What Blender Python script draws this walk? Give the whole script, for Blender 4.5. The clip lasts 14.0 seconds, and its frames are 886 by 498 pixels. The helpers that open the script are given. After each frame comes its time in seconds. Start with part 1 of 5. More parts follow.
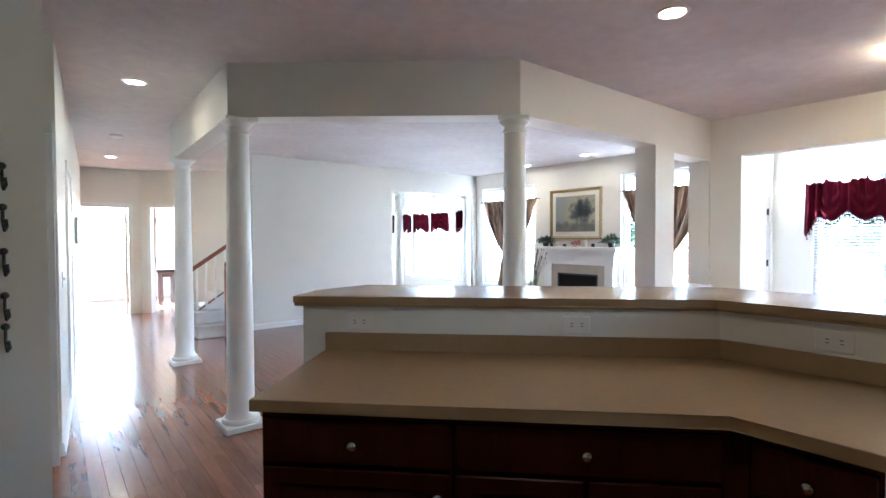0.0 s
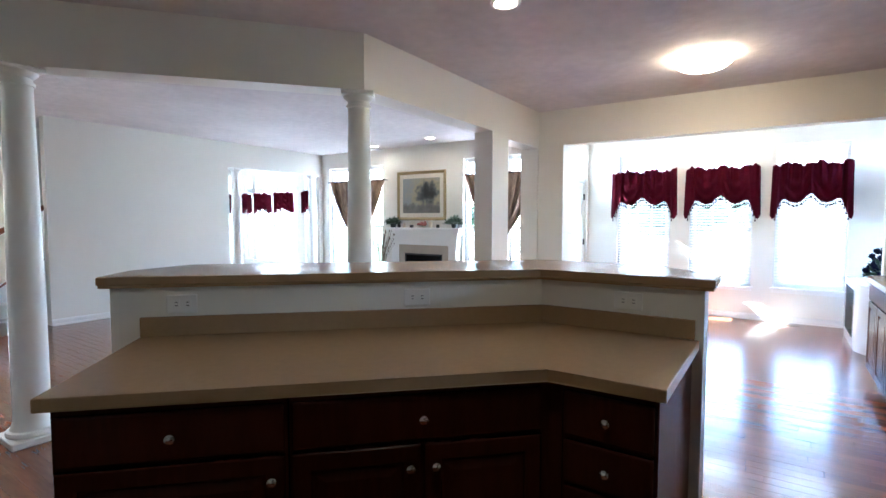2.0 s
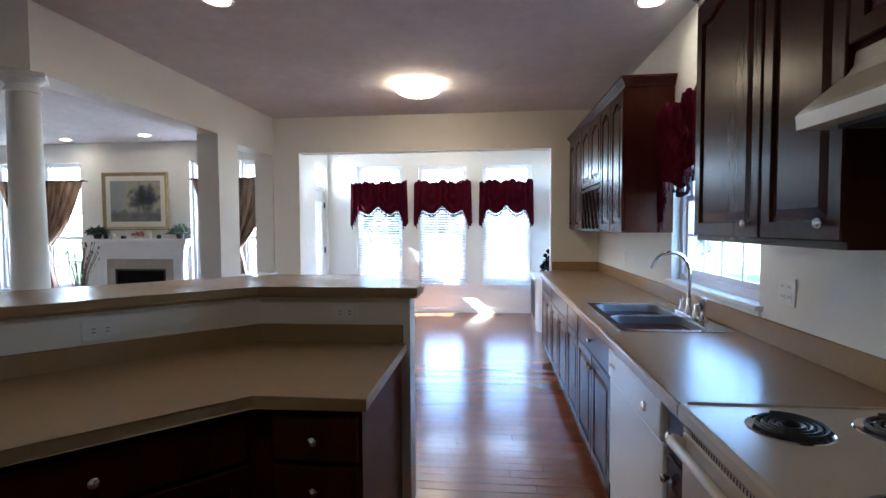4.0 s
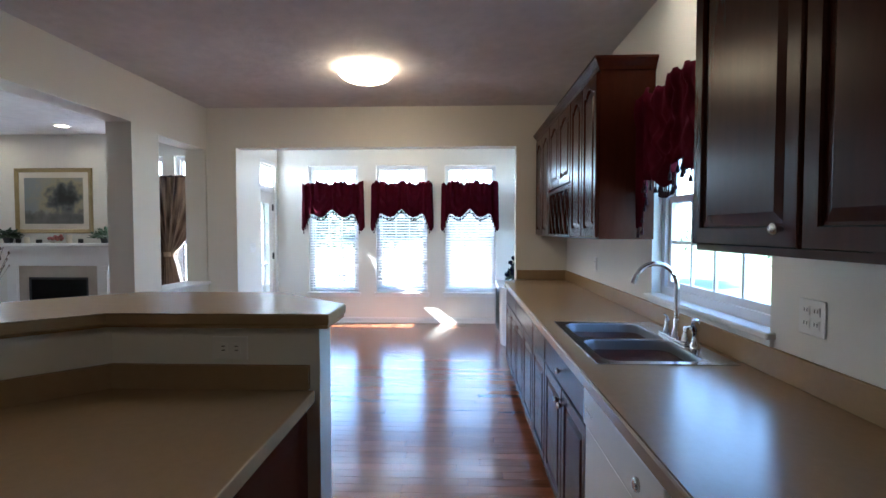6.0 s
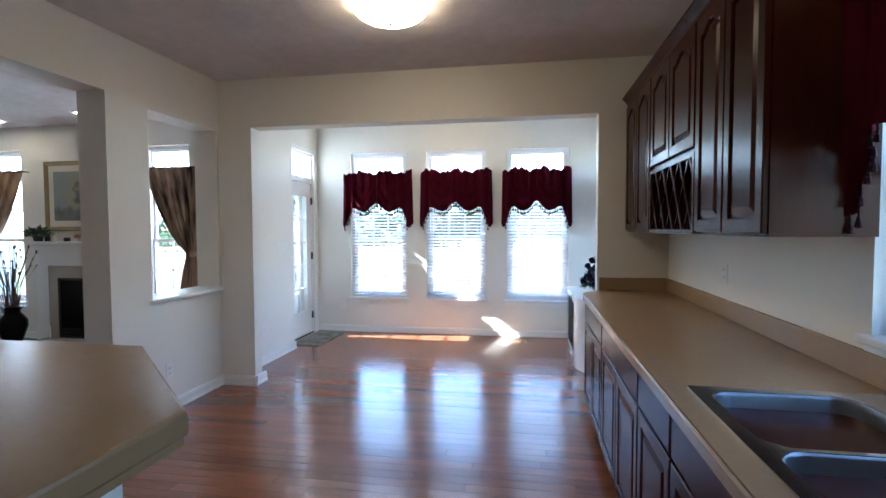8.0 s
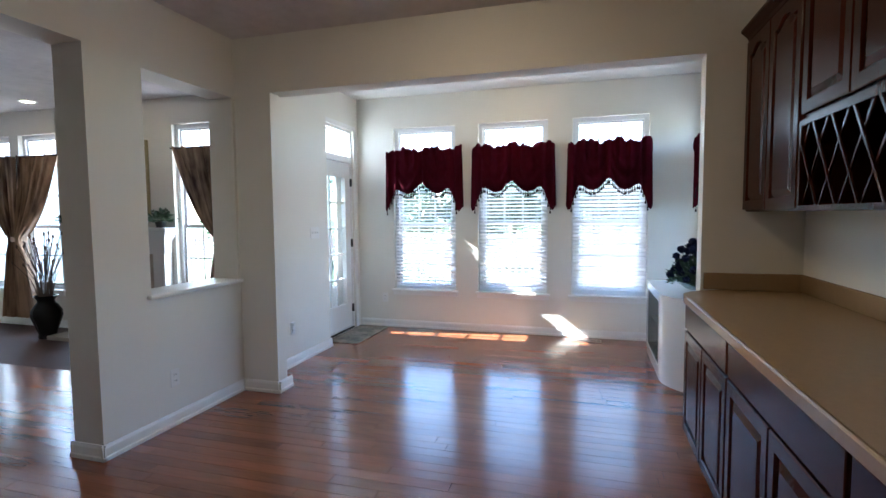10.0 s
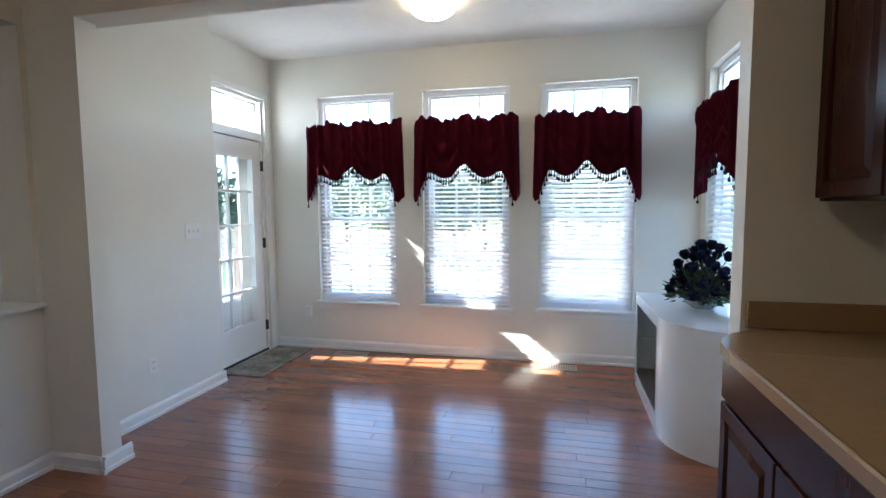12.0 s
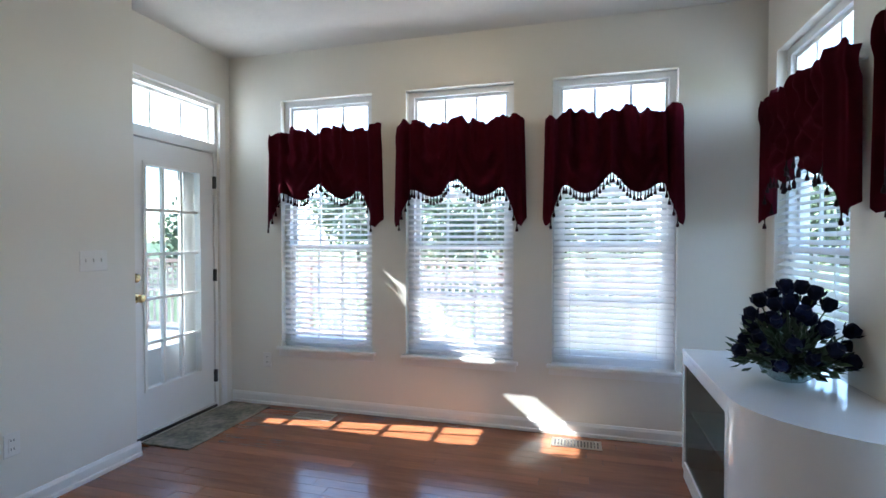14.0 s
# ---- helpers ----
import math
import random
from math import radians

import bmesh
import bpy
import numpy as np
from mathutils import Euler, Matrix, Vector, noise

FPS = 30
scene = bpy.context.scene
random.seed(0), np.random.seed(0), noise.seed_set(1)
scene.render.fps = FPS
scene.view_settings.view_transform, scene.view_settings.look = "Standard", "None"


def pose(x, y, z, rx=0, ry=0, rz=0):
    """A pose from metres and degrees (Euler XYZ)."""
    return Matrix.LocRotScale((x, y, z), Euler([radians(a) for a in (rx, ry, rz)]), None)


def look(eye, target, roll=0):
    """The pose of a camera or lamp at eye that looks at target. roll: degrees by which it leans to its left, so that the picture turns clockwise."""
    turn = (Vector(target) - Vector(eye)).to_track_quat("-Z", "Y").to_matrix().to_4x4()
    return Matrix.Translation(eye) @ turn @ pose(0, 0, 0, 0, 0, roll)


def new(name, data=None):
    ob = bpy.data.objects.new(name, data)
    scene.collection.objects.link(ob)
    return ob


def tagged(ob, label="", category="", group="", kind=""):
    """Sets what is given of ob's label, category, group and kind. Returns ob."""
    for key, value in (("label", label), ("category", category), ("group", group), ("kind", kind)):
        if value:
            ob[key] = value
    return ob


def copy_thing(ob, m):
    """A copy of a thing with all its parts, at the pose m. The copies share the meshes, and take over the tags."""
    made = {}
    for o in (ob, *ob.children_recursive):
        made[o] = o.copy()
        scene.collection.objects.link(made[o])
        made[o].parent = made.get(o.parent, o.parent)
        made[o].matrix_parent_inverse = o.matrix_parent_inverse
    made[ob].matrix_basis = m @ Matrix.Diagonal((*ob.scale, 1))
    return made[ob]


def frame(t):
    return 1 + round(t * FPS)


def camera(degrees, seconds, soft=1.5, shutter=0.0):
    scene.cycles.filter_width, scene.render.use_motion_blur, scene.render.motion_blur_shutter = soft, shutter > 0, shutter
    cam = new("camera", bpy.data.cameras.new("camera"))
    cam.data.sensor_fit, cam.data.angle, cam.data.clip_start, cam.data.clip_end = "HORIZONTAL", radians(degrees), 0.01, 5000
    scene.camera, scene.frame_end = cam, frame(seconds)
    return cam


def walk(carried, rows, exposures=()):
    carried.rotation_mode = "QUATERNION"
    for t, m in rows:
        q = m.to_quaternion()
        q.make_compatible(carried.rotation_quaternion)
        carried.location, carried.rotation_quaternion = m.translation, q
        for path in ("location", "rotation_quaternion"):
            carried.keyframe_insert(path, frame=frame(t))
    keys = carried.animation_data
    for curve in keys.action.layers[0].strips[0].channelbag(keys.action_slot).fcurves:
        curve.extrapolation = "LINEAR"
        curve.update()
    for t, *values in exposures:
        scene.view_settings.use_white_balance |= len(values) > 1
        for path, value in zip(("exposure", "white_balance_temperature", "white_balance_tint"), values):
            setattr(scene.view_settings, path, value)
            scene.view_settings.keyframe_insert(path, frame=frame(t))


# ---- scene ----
cam = camera(83.8, 14.0)
PATH = [
    (0, (0.518, 0.504, 1.45), (1.779, 2.080, 1.402), -0.2),
    (0.5, (0.524, 0.499, 1.438), (1.859, 1.987, 1.364), 0.1),
    (1, (0.537, 0.501, 1.424), (1.984, 1.879, 1.332), 0.3),
    (1.5, (0.548, 0.502, 1.414), (2.101, 1.758, 1.308), 0.4),
    (2, (0.56, 0.493, 1.41), (2.214, 1.611, 1.294), 0.1),
    (2.5, (0.549, 0.469, 1.416), (2.307, 1.415, 1.292), -0.1),
    (3, (0.572, 0.442, 1.412), (2.434, 1.161, 1.291), -0.1),
    (3.5, (0.6, 0.406, 1.422), (2.545, 0.857, 1.312), -0.1),
    (4, (0.619, 0.363, 1.447), (2.607, 0.561, 1.354), -0.3),
    (6.5, (1.428, 0.26, 1.443), (3.426, 0.331, 1.369), -0.0),
    (7, (1.731, 0.247, 1.426), (3.725, 0.382, 1.347), -0.1),
    (7.5, (2.064, 0.228, 1.448), (4.049, 0.448, 1.356), -0.3),
    (8, (2.321, 0.233, 1.427), (4.29, 0.574, 1.343), -0.2),
    (8.5, (2.533, 0.295, 1.441), (4.479, 0.745, 1.35), -0.2),
    (11, (3.652, 0.363, 1.358), (5.566, 0.928, 1.22), -0.5),
    (11.5, (4.018, 0.337, 1.378), (5.943, 0.856, 1.217), -0.4),
    (12, (4.386, 0.355, 1.378), (6.327, 0.811, 1.216), -0.4),
    (12.5, (4.726, 0.371, 1.38), (6.673, 0.805, 1.229), -0.3),
    (13, (5.01, 0.365, 1.363), (6.959, 0.801, 1.251), -0.0),
    (13.5, (5.231, 0.353, 1.388), (7.169, 0.838, 1.304), -0.1),
    (14, (5.347, 0.336, 1.346), (7.274, 0.869, 1.307), 0.0),
]
EXPOSURES = [(0, 5.25, 5300, 7), (1.5, 5.2, 5250, 7), (2.5, 4.93, 5200, 7), (4, 4.4, 5250, 8), (6.5, 4.1, 5300, 6), (8.5, 3.87, 5400, 6), (11, 3.52, 5600, 6), (12.5, 3.38, 5700, 5), (14, 3.06, 5700, 5)]
walk(cam, [(t, look(eye, target, roll)) for t, eye, target, roll in PATH], EXPOSURES)

# ---- world, sun, lamps ----
SUN_DIR = Vector((0.13, -1.0, -0.812)).normalized()          # the way that sunlight travels
world = bpy.data.worlds.new("sky")
scene.world = world
world.use_nodes = True
wn = world.node_tree
sky = wn.nodes.new("ShaderNodeTexSky")
sky.sky_type = 'NISHITA'
sky.sun_disc = False
sky.sun_elevation = math.asin(-SUN_DIR.z)
sky.sun_rotation = math.atan2(-SUN_DIR.x, -SUN_DIR.y)
wn.nodes["Background"].inputs["Strength"].default_value = 0.15
wn.links.new(sky.outputs[0], wn.nodes["Background"].inputs["Color"])
sun_data = bpy.data.lights.new("sun", 'SUN')
sun_data.energy, sun_data.angle, sun_data.color = 5.0, radians(0.5), (1.0, 0.95, 0.86)
sun = new("sun", sun_data)
sun.matrix_world = look((0, 0, 20), Vector((0, 0, 20)) + SUN_DIR)


def daylight(eye, towards, width, height, watts):
    """The sky's light through one window: an area lamp just outside its glass."""
    d = bpy.data.lights.new("window_daylight", 'AREA')
    d.shape, d.size, d.size_y, d.energy, d.color = 'RECTANGLE', width, height, watts, (0.93, 0.97, 1.0)
    new("window_daylight", d).matrix_world = look(eye, Vector(eye) + Vector(towards))


daylight((7.98, 7.46, 1.5), (-1, 0, 0), 1.45, 1.95, 4.0)
daylight((7.98, 4.22, 1.5), (-1, 0, 0), 1.45, 1.95, 4.0)
daylight((7.98, 9.95, 1.5), (-1, 0, 0), 2.9, 1.95, 18)
daylight((1.55, 14.80, 1.42), (0, -1, 0), 1.95, 1.75, 1.2)
for y in (2.26, 1.188, 0.122):                               # the transoms over the sunroom's windows
    daylight((9.03, y, 2.27), (-1, 0, -0.25), 0.74, 0.34, 0.62)
daylight((8.265, 3.33, 2.25), (0, -1, -0.25), 0.82, 0.30, 0.6)
daylight((8.275, -0.99, 2.27), (0, 1, -0.25), 0.74, 0.34, 0.32)
daylight((4.05, 14.80, 1.45), (0, -1, 0), 1.75, 1.5, 3.5)


# ---- materials ----
def mat(name, color, rough=0.5, metal=0.0, vary=0.08, scale=8.0, bump=0.0, bump_scale=60.0, stretch=(1, 1, 1), spec=0.5, coat=0.0, island=0.0, tint=None, contrast=1.0):
    """A paint, wood, metal or cloth: base colour with two scales of noise, and fine relief."""
    m = bpy.data.materials.new(name)
    m.use_nodes = True
    nt = m.node_tree
    b = nt.nodes["Principled BSDF"]
    b.inputs["Roughness"].default_value, b.inputs["Metallic"].default_value = rough, metal
    b.inputs["Specular IOR Level"].default_value, b.inputs["Coat Weight"].default_value = spec, coat
    b.inputs["Coat Roughness"].default_value = 0.12
    tc = nt.nodes.new("ShaderNodeTexCoord")
    mp = nt.nodes.new("ShaderNodeMapping")
    mp.inputs["Scale"].default_value = stretch
    nt.links.new(tc.outputs["Object"], mp.inputs["Vector"])
    n1, n2 = nt.nodes.new("ShaderNodeTexNoise"), nt.nodes.new("ShaderNodeTexNoise")
    for n, sc, d in ((n1, scale, 6.0), (n2, scale * 0.17, 3.0)):
        n.inputs["Scale"].default_value, n.inputs["Detail"].default_value = sc, d
        nt.links.new(mp.outputs[0], n.inputs["Vector"])
    mix = nt.nodes.new("ShaderNodeMix")
    mix.data_type = 'RGBA'
    dark = tint or tuple(c * (1 - 2.2 * vary) for c in color)
    light = tuple(min(1.0, c * (1 + 1.2 * vary)) for c in color)
    mix.inputs["A"].default_value, mix.inputs["B"].default_value = (*dark, 1), (*light, 1)
    add = nt.nodes.new("ShaderNodeMath")
    add.operation = 'MULTIPLY_ADD'
    nt.links.new(n1.outputs[0], add.inputs[0])
    add.inputs[1].default_value = 0.6
    half = nt.nodes.new("ShaderNodeMath")
    half.operation = 'MULTIPLY_ADD'
    nt.links.new(n2.outputs[0], half.inputs[0])
    half.inputs[1].default_value, half.inputs[2].default_value = 0.8, -0.2
    nt.links.new(half.outputs[0], add.inputs[2])
    last = add
    if island:
        info, geo = nt.nodes.new("ShaderNodeObjectInfo"), nt.nodes.new("ShaderNodeNewGeometry")
        both = nt.nodes.new("ShaderNodeMath")
        both.operation = 'ADD'
        nt.links.new(info.outputs["Random"], both.inputs[0])
        nt.links.new(geo.outputs["Random Per Island"], both.inputs[1])
        wrap = nt.nodes.new("ShaderNodeMath")
        wrap.operation = 'FRACT'
        nt.links.new(both.outputs[0], wrap.inputs[0])
        last = nt.nodes.new("ShaderNodeMath")
        last.operation = 'MULTIPLY_ADD'
        last.inputs[1].default_value = island
        nt.links.new(wrap.outputs[0], last.inputs[0])
        off = nt.nodes.new("ShaderNodeMath")
        off.operation = 'SUBTRACT'
        off.inputs[1].default_value = island / 2
        nt.links.new(add.outputs[0], off.inputs[0])
        nt.links.new(off.outputs[0], last.inputs[2])
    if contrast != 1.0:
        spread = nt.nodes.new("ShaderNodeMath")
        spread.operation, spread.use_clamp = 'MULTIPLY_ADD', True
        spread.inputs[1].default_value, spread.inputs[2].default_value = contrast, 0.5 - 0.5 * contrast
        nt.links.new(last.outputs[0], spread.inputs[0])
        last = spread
    nt.links.new(last.outputs[0], mix.inputs["Factor"])
    nt.links.new(mix.outputs["Result"], b.inputs["Base Color"])
    if bump:
        bn, bp = nt.nodes.new("ShaderNodeTexNoise"), nt.nodes.new("ShaderNodeBump")
        bn.inputs["Scale"].default_value, bn.inputs["Detail"].default_value = bump_scale, 4.0
        nt.links.new(mp.outputs[0], bn.inputs["Vector"])
        nt.links.new(bn.outputs[0], bp.inputs["Height"])
        bp.inputs["Strength"].default_value, bp.inputs["Distance"].default_value = bump, 0.01
        nt.links.new(bp.outputs[0], b.inputs["Normal"])
    return m


def glow(name, color, strength):
    m = bpy.data.materials.new(name)
    m.use_nodes = True
    b = m.node_tree.nodes["Principled BSDF"]
    b.inputs["Base Color"].default_value = (0.8, 0.8, 0.78, 1)
    b.inputs["Emission Color"].default_value, b.inputs["Emission Strength"].default_value = (*color, 1), strength
    return m


def glass(name, gloss=0.07, tone=(0.98, 0.99, 1.0)):
    m = bpy.data.materials.new(name)
    m.use_nodes = True
    nt = m.node_tree
    t, g, x = nt.nodes.new("ShaderNodeBsdfTransparent"), nt.nodes.new("ShaderNodeBsdfGlossy"), nt.nodes.new("ShaderNodeMixShader")
    t.inputs[0].default_value = (*tone, 1)
    g.inputs["Roughness"].default_value = 0.02
    x.inputs[0].default_value = gloss
    nt.links.new(t.outputs[0], x.inputs[1])
    nt.links.new(g.outputs[0], x.inputs[2])
    nt.links.new(x.outputs[0], nt.nodes["Material Output"].inputs["Surface"])
    return m


PAINT = mat("wall_paint", (0.78, 0.758, 0.69), 0.55, vary=0.02, scale=3, bump=0.06, bump_scale=180)
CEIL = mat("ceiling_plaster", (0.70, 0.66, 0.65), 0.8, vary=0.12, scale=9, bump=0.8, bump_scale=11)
# lighter, less pink and smoother than the kitchen ceiling
SUNCEIL = mat("pale_sunroom_ceiling", (0.78, 0.765, 0.73), 0.8, vary=0.04, scale=7, bump=0.35, bump_scale=14)
TRIM = mat("white_trim", (0.82, 0.82, 0.80), 0.35, vary=0.015, scale=5)
COLUMN = mat("white_column", (0.82, 0.82, 0.79), 0.4, vary=0.02, scale=6)
VINYL = mat("white_vinyl", (0.82, 0.83, 0.84), 0.4, vary=0.01)
SLAT = mat("blind_slat", (0.84, 0.84, 0.84), 0.45, vary=0.01)
thin, both = SLAT.node_tree.nodes.new("ShaderNodeBsdfTranslucent"), SLAT.node_tree.nodes.new("ShaderNodeMixShader")
thin.inputs[0].default_value = (0.90, 0.90, 0.90, 1)
both.inputs[0].default_value = 0.67
SLAT.node_tree.links.new(SLAT.node_tree.nodes["Principled BSDF"].outputs[0], both.inputs[1])
SLAT.node_tree.links.new(thin.outputs[0], both.inputs[2])
SLAT.node_tree.links.new(both.outputs[0], SLAT.node_tree.nodes["Material Output"].inputs["Surface"])
FLOOR = mat("oak_plank", (0.27, 0.095, 0.042), 0.22, vary=0.28, scale=9, bump=0.05, bump_scale=14, stretch=(6, 0.6, 1), coat=0.35, island=0.35)
GAP = mat("plank_joint", (0.06, 0.025, 0.015), 0.6)
WOOD = mat("cherry_cabinet", (0.043, 0.0100, 0.0050), 0.25, vary=0.16, scale=22, bump=0.012, bump_scale=40, stretch=(4, 4, 0.5), spec=0.09)
LAMINATE = mat("beige_laminate", (0.345, 0.23, 0.122), 0.24, vary=0.05, scale=220, bump=0.03, bump_scale=300, spec=0.3)
# the sink's bright rim and shaded bowls are put into two steel colours
RIMSTEEL = mat("bright_polished_rim", (0.60, 0.61, 0.63), 0.16, 1.0, vary=0.03, scale=30)
STEEL = mat("shaded_brushed_steel", (0.20, 0.21, 0.225), 0.36, 1.0, vary=0.05, scale=30, stretch=(1, 12, 1))
CHROME = mat("chrome", (0.75, 0.75, 0.76), 0.1, 1.0, vary=0.01)
NICKEL = mat("satin_nickel", (0.62, 0.59, 0.55), 0.25, 1.0, vary=0.02)
BRASS = mat("aged_brass", (0.52, 0.41, 0.22), 0.22, 1.0, vary=0.03)
ENAMEL = mat("white_enamel", (0.76, 0.74, 0.67), 0.22, vary=0.01)
ALMOND = mat("almond_enamel", (0.58, 0.50, 0.375), 0.24, vary=0.012)
PLASTIC = mat("white_plastic", (0.80, 0.79, 0.76), 0.4, vary=0.01)
DARK = mat("dark_slot", (0.03, 0.03, 0.03), 0.6)
BLACK = mat("black_iron", (0.02, 0.02, 0.021), 0.45, vary=0.1)
GLOSSBLACK = mat("firebox_glass", (0.010, 0.010, 0.010), 0.22, vary=0.1, spec=0.12)
VELVET = mat("burgundy_velvet", (0.062, 0.004, 0.012), 0.9, vary=0.22, scale=25, bump=0.1, bump_scale=200, spec=0.04)
VELVET.node_tree.nodes["Principled BSDF"].inputs["Sheen Weight"].default_value = 0.10
VELVET.node_tree.nodes["Principled BSDF"].inputs["Sheen Roughness"].default_value = 0.4
VELVET.node_tree.nodes["Principled BSDF"].inputs["Sheen Tint"].default_value = (0.45, 0.02, 0.07, 1)
thin, both = VELVET.node_tree.nodes.new("ShaderNodeBsdfTranslucent"), VELVET.node_tree.nodes.new("ShaderNodeMixShader")
thin.inputs[0].default_value = (0.28, 0.016, 0.05, 1)
both.inputs[0].default_value = 0.16
VELVET.node_tree.links.new(VELVET.node_tree.nodes["Principled BSDF"].outputs[0], both.inputs[1])
VELVET.node_tree.links.new(thin.outputs[0], both.inputs[2])
VELVET.node_tree.links.new(both.outputs[0], VELVET.node_tree.nodes["Material Output"].inputs["Surface"])
FRINGE = mat("dark_fringe", (0.022, 0.003, 0.006), 0.8, vary=0.2, spec=0.2)
TASSEL = mat("cream_tassel", (0.62, 0.52, 0.45), 0.7)
# dark folds and satin sheen are put into the taffeta's colour as contrasting streaks
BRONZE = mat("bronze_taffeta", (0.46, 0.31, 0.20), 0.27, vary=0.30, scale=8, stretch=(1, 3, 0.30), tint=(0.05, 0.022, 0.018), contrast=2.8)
GILT = mat("gilt_frame", (0.36, 0.28, 0.13), 0.4, 0.3, vary=0.15, scale=40, bump=0.1)
MATBOARD = mat("cream_mat", (0.68, 0.64, 0.54), 0.8, vary=0.02)
STONE = mat("beige_marble", (0.50, 0.44, 0.36), 0.25, vary=0.12, scale=6)
TREELEAF = mat("tree_leaf", (0.12, 0.16, 0.095), 0.5, vary=0.25, scale=6, island=0.5)
LEAF = mat("leaf_green", (0.045, 0.085, 0.04), 0.5, vary=0.3, scale=20, island=0.5)
NAVY = mat("navy_petal", (0.005, 0.009, 0.036), 0.75, vary=0.3, scale=30, island=0.4, spec=0.15)
LACQUER = mat("white_lacquer", (0.80, 0.82, 0.84), 0.12, vary=0.01, coat=0.5)
PANE = glass("window_glass", 0.045)
STORMGLASS = glass("storm_door_glass", 0.08, (0.70, 0.75, 0.76))
CASEGLASS = glass("cabinet_glass", 0.18, (0.62, 0.67, 0.66))
RUG = mat("faded_rug", (0.27, 0.25, 0.205), 0.95, vary=0.2, scale=30, bump=0.3, bump_scale=250, tint=(0.085, 0.09, 0.078), contrast=2.6)
DECK = mat("deck_board", (0.50, 0.42, 0.37), 0.7, vary=0.15, scale=12, stretch=(6, 1, 1))
RAIL = mat("deck_rail", (0.42, 0.28, 0.235), 0.6, vary=0.1)
WHITERAIL = mat("weathered_rail", (0.58, 0.45, 0.42), 0.6, vary=0.08)
SIDING = mat("pale_siding", (0.62, 0.60, 0.55), 0.7, vary=0.05)
PAVING = mat("grey_concrete", (0.27, 0.26, 0.245), 0.85, vary=0.08, scale=4, bump=0.2, bump_scale=90)
GRASS = mat("lawn", (0.09, 0.13, 0.045), 0.9, vary=0.3, scale=3, bump=0.4, bump_scale=30)
BARK = mat("bark", (0.13, 0.10, 0.075), 0.9, vary=0.3, scale=12, bump=0.4)
CARPET = mat("white_carpet", (0.70, 0.68, 0.63), 0.95, vary=0.05, scale=60, bump=0.3, bump_scale=200)
RAILWOOD = mat("oak_handrail", (0.24, 0.085, 0.035), 0.3, vary=0.2, scale=12)
DARKWOOD = mat("dark_desk", (0.045, 0.02, 0.014), 0.35, vary=0.2, scale=12)
CANDLE = mat("ivory_wax", (0.78, 0.70, 0.55), 0.5)
PINK = mat("dried_pink", (0.45, 0.16, 0.14), 0.8, vary=0.2)
REED = mat("dried_reed", (0.14, 0.09, 0.06), 0.8, vary=0.3)
DOMEGLOW = glow("lit_dome", (1.0, 0.72, 0.42), 1.5)
CANGLOW = glow("lit_bulb", (1.0, 0.80, 0.54), 3.6)


# ---- helpers ----
def part(name, bm, material, parent=None, label=""):
    bmesh.ops.recalc_face_normals(bm, faces=bm.faces)
    me = bpy.data.meshes.new(name)
    bm.to_mesh(me)
    bm.free()
    me.materials.append(material)
    ob = new(name, me)
    ob.parent = parent
    return tagged(ob, label)


def thing(name, label, category, x=0, y=0, z=0, rz=0, group=""):
    ob = new(name)
    ob.empty_display_size = 0.1
    ob.matrix_world = pose(x, y, z, 0, 0, rz)
    return tagged(ob, label, category, group)


def smooth(ob, angle=40):
    me = ob.data
    me.shade_smooth()
    me.set_sharp_from_angle(angle=radians(angle))
    return ob


def box(bm, x0, x1, y0, y1, z0, z1, bevel=0.0, seg=1):
    v = [bm.verts.new((x, y, z)) for x in (x0, x1) for y in (y0, y1) for z in (z0, z1)]
    f = [bm.faces.new([v[i] for i in q]) for q in ((0, 1, 3, 2), (4, 6, 7, 5), (0, 4, 5, 1), (2, 3, 7, 6), (0, 2, 6, 4), (1, 5, 7, 3))]
    if bevel:
        edges = list({e for q in f for e in q.edges})
        bmesh.ops.bevel(bm, geom=edges, offset=bevel, segments=seg, affect='EDGES', profile=0.5)
    return bm


def boxed(*a, **k):
    return box(bmesh.new(), *a, **k)


def prism(bm, pts, z0, z1, bevel=0.0):
    lo, hi = [bm.verts.new((x, y, z0)) for x, y in pts], [bm.verts.new((x, y, z1)) for x, y in pts]
    f = [bm.faces.new(lo[::-1]), bm.faces.new(hi)]
    n = len(pts)
    for i in range(n):
        f.append(bm.faces.new((lo[i], lo[(i + 1) % n], hi[(i + 1) % n], hi[i])))
    if bevel:
        edges = list({e for e in f[0].edges} | {e for e in f[1].edges})
        bmesh.ops.bevel(bm, geom=edges, offset=bevel, segments=2, affect='EDGES', profile=0.5)
    return bm


def upright(bm, pts, y0, y1):
    """A prism of an outline in x and z, from y0 to y1."""
    a, b = [bm.verts.new((x, y0, z)) for x, z in pts], [bm.verts.new((x, y1, z)) for x, z in pts]
    bm.faces.new(a), bm.faces.new(b[::-1])
    n = len(pts)
    for i in range(n):
        bm.faces.new((a[i], b[i], b[(i + 1) % n], a[(i + 1) % n]))
    return bm


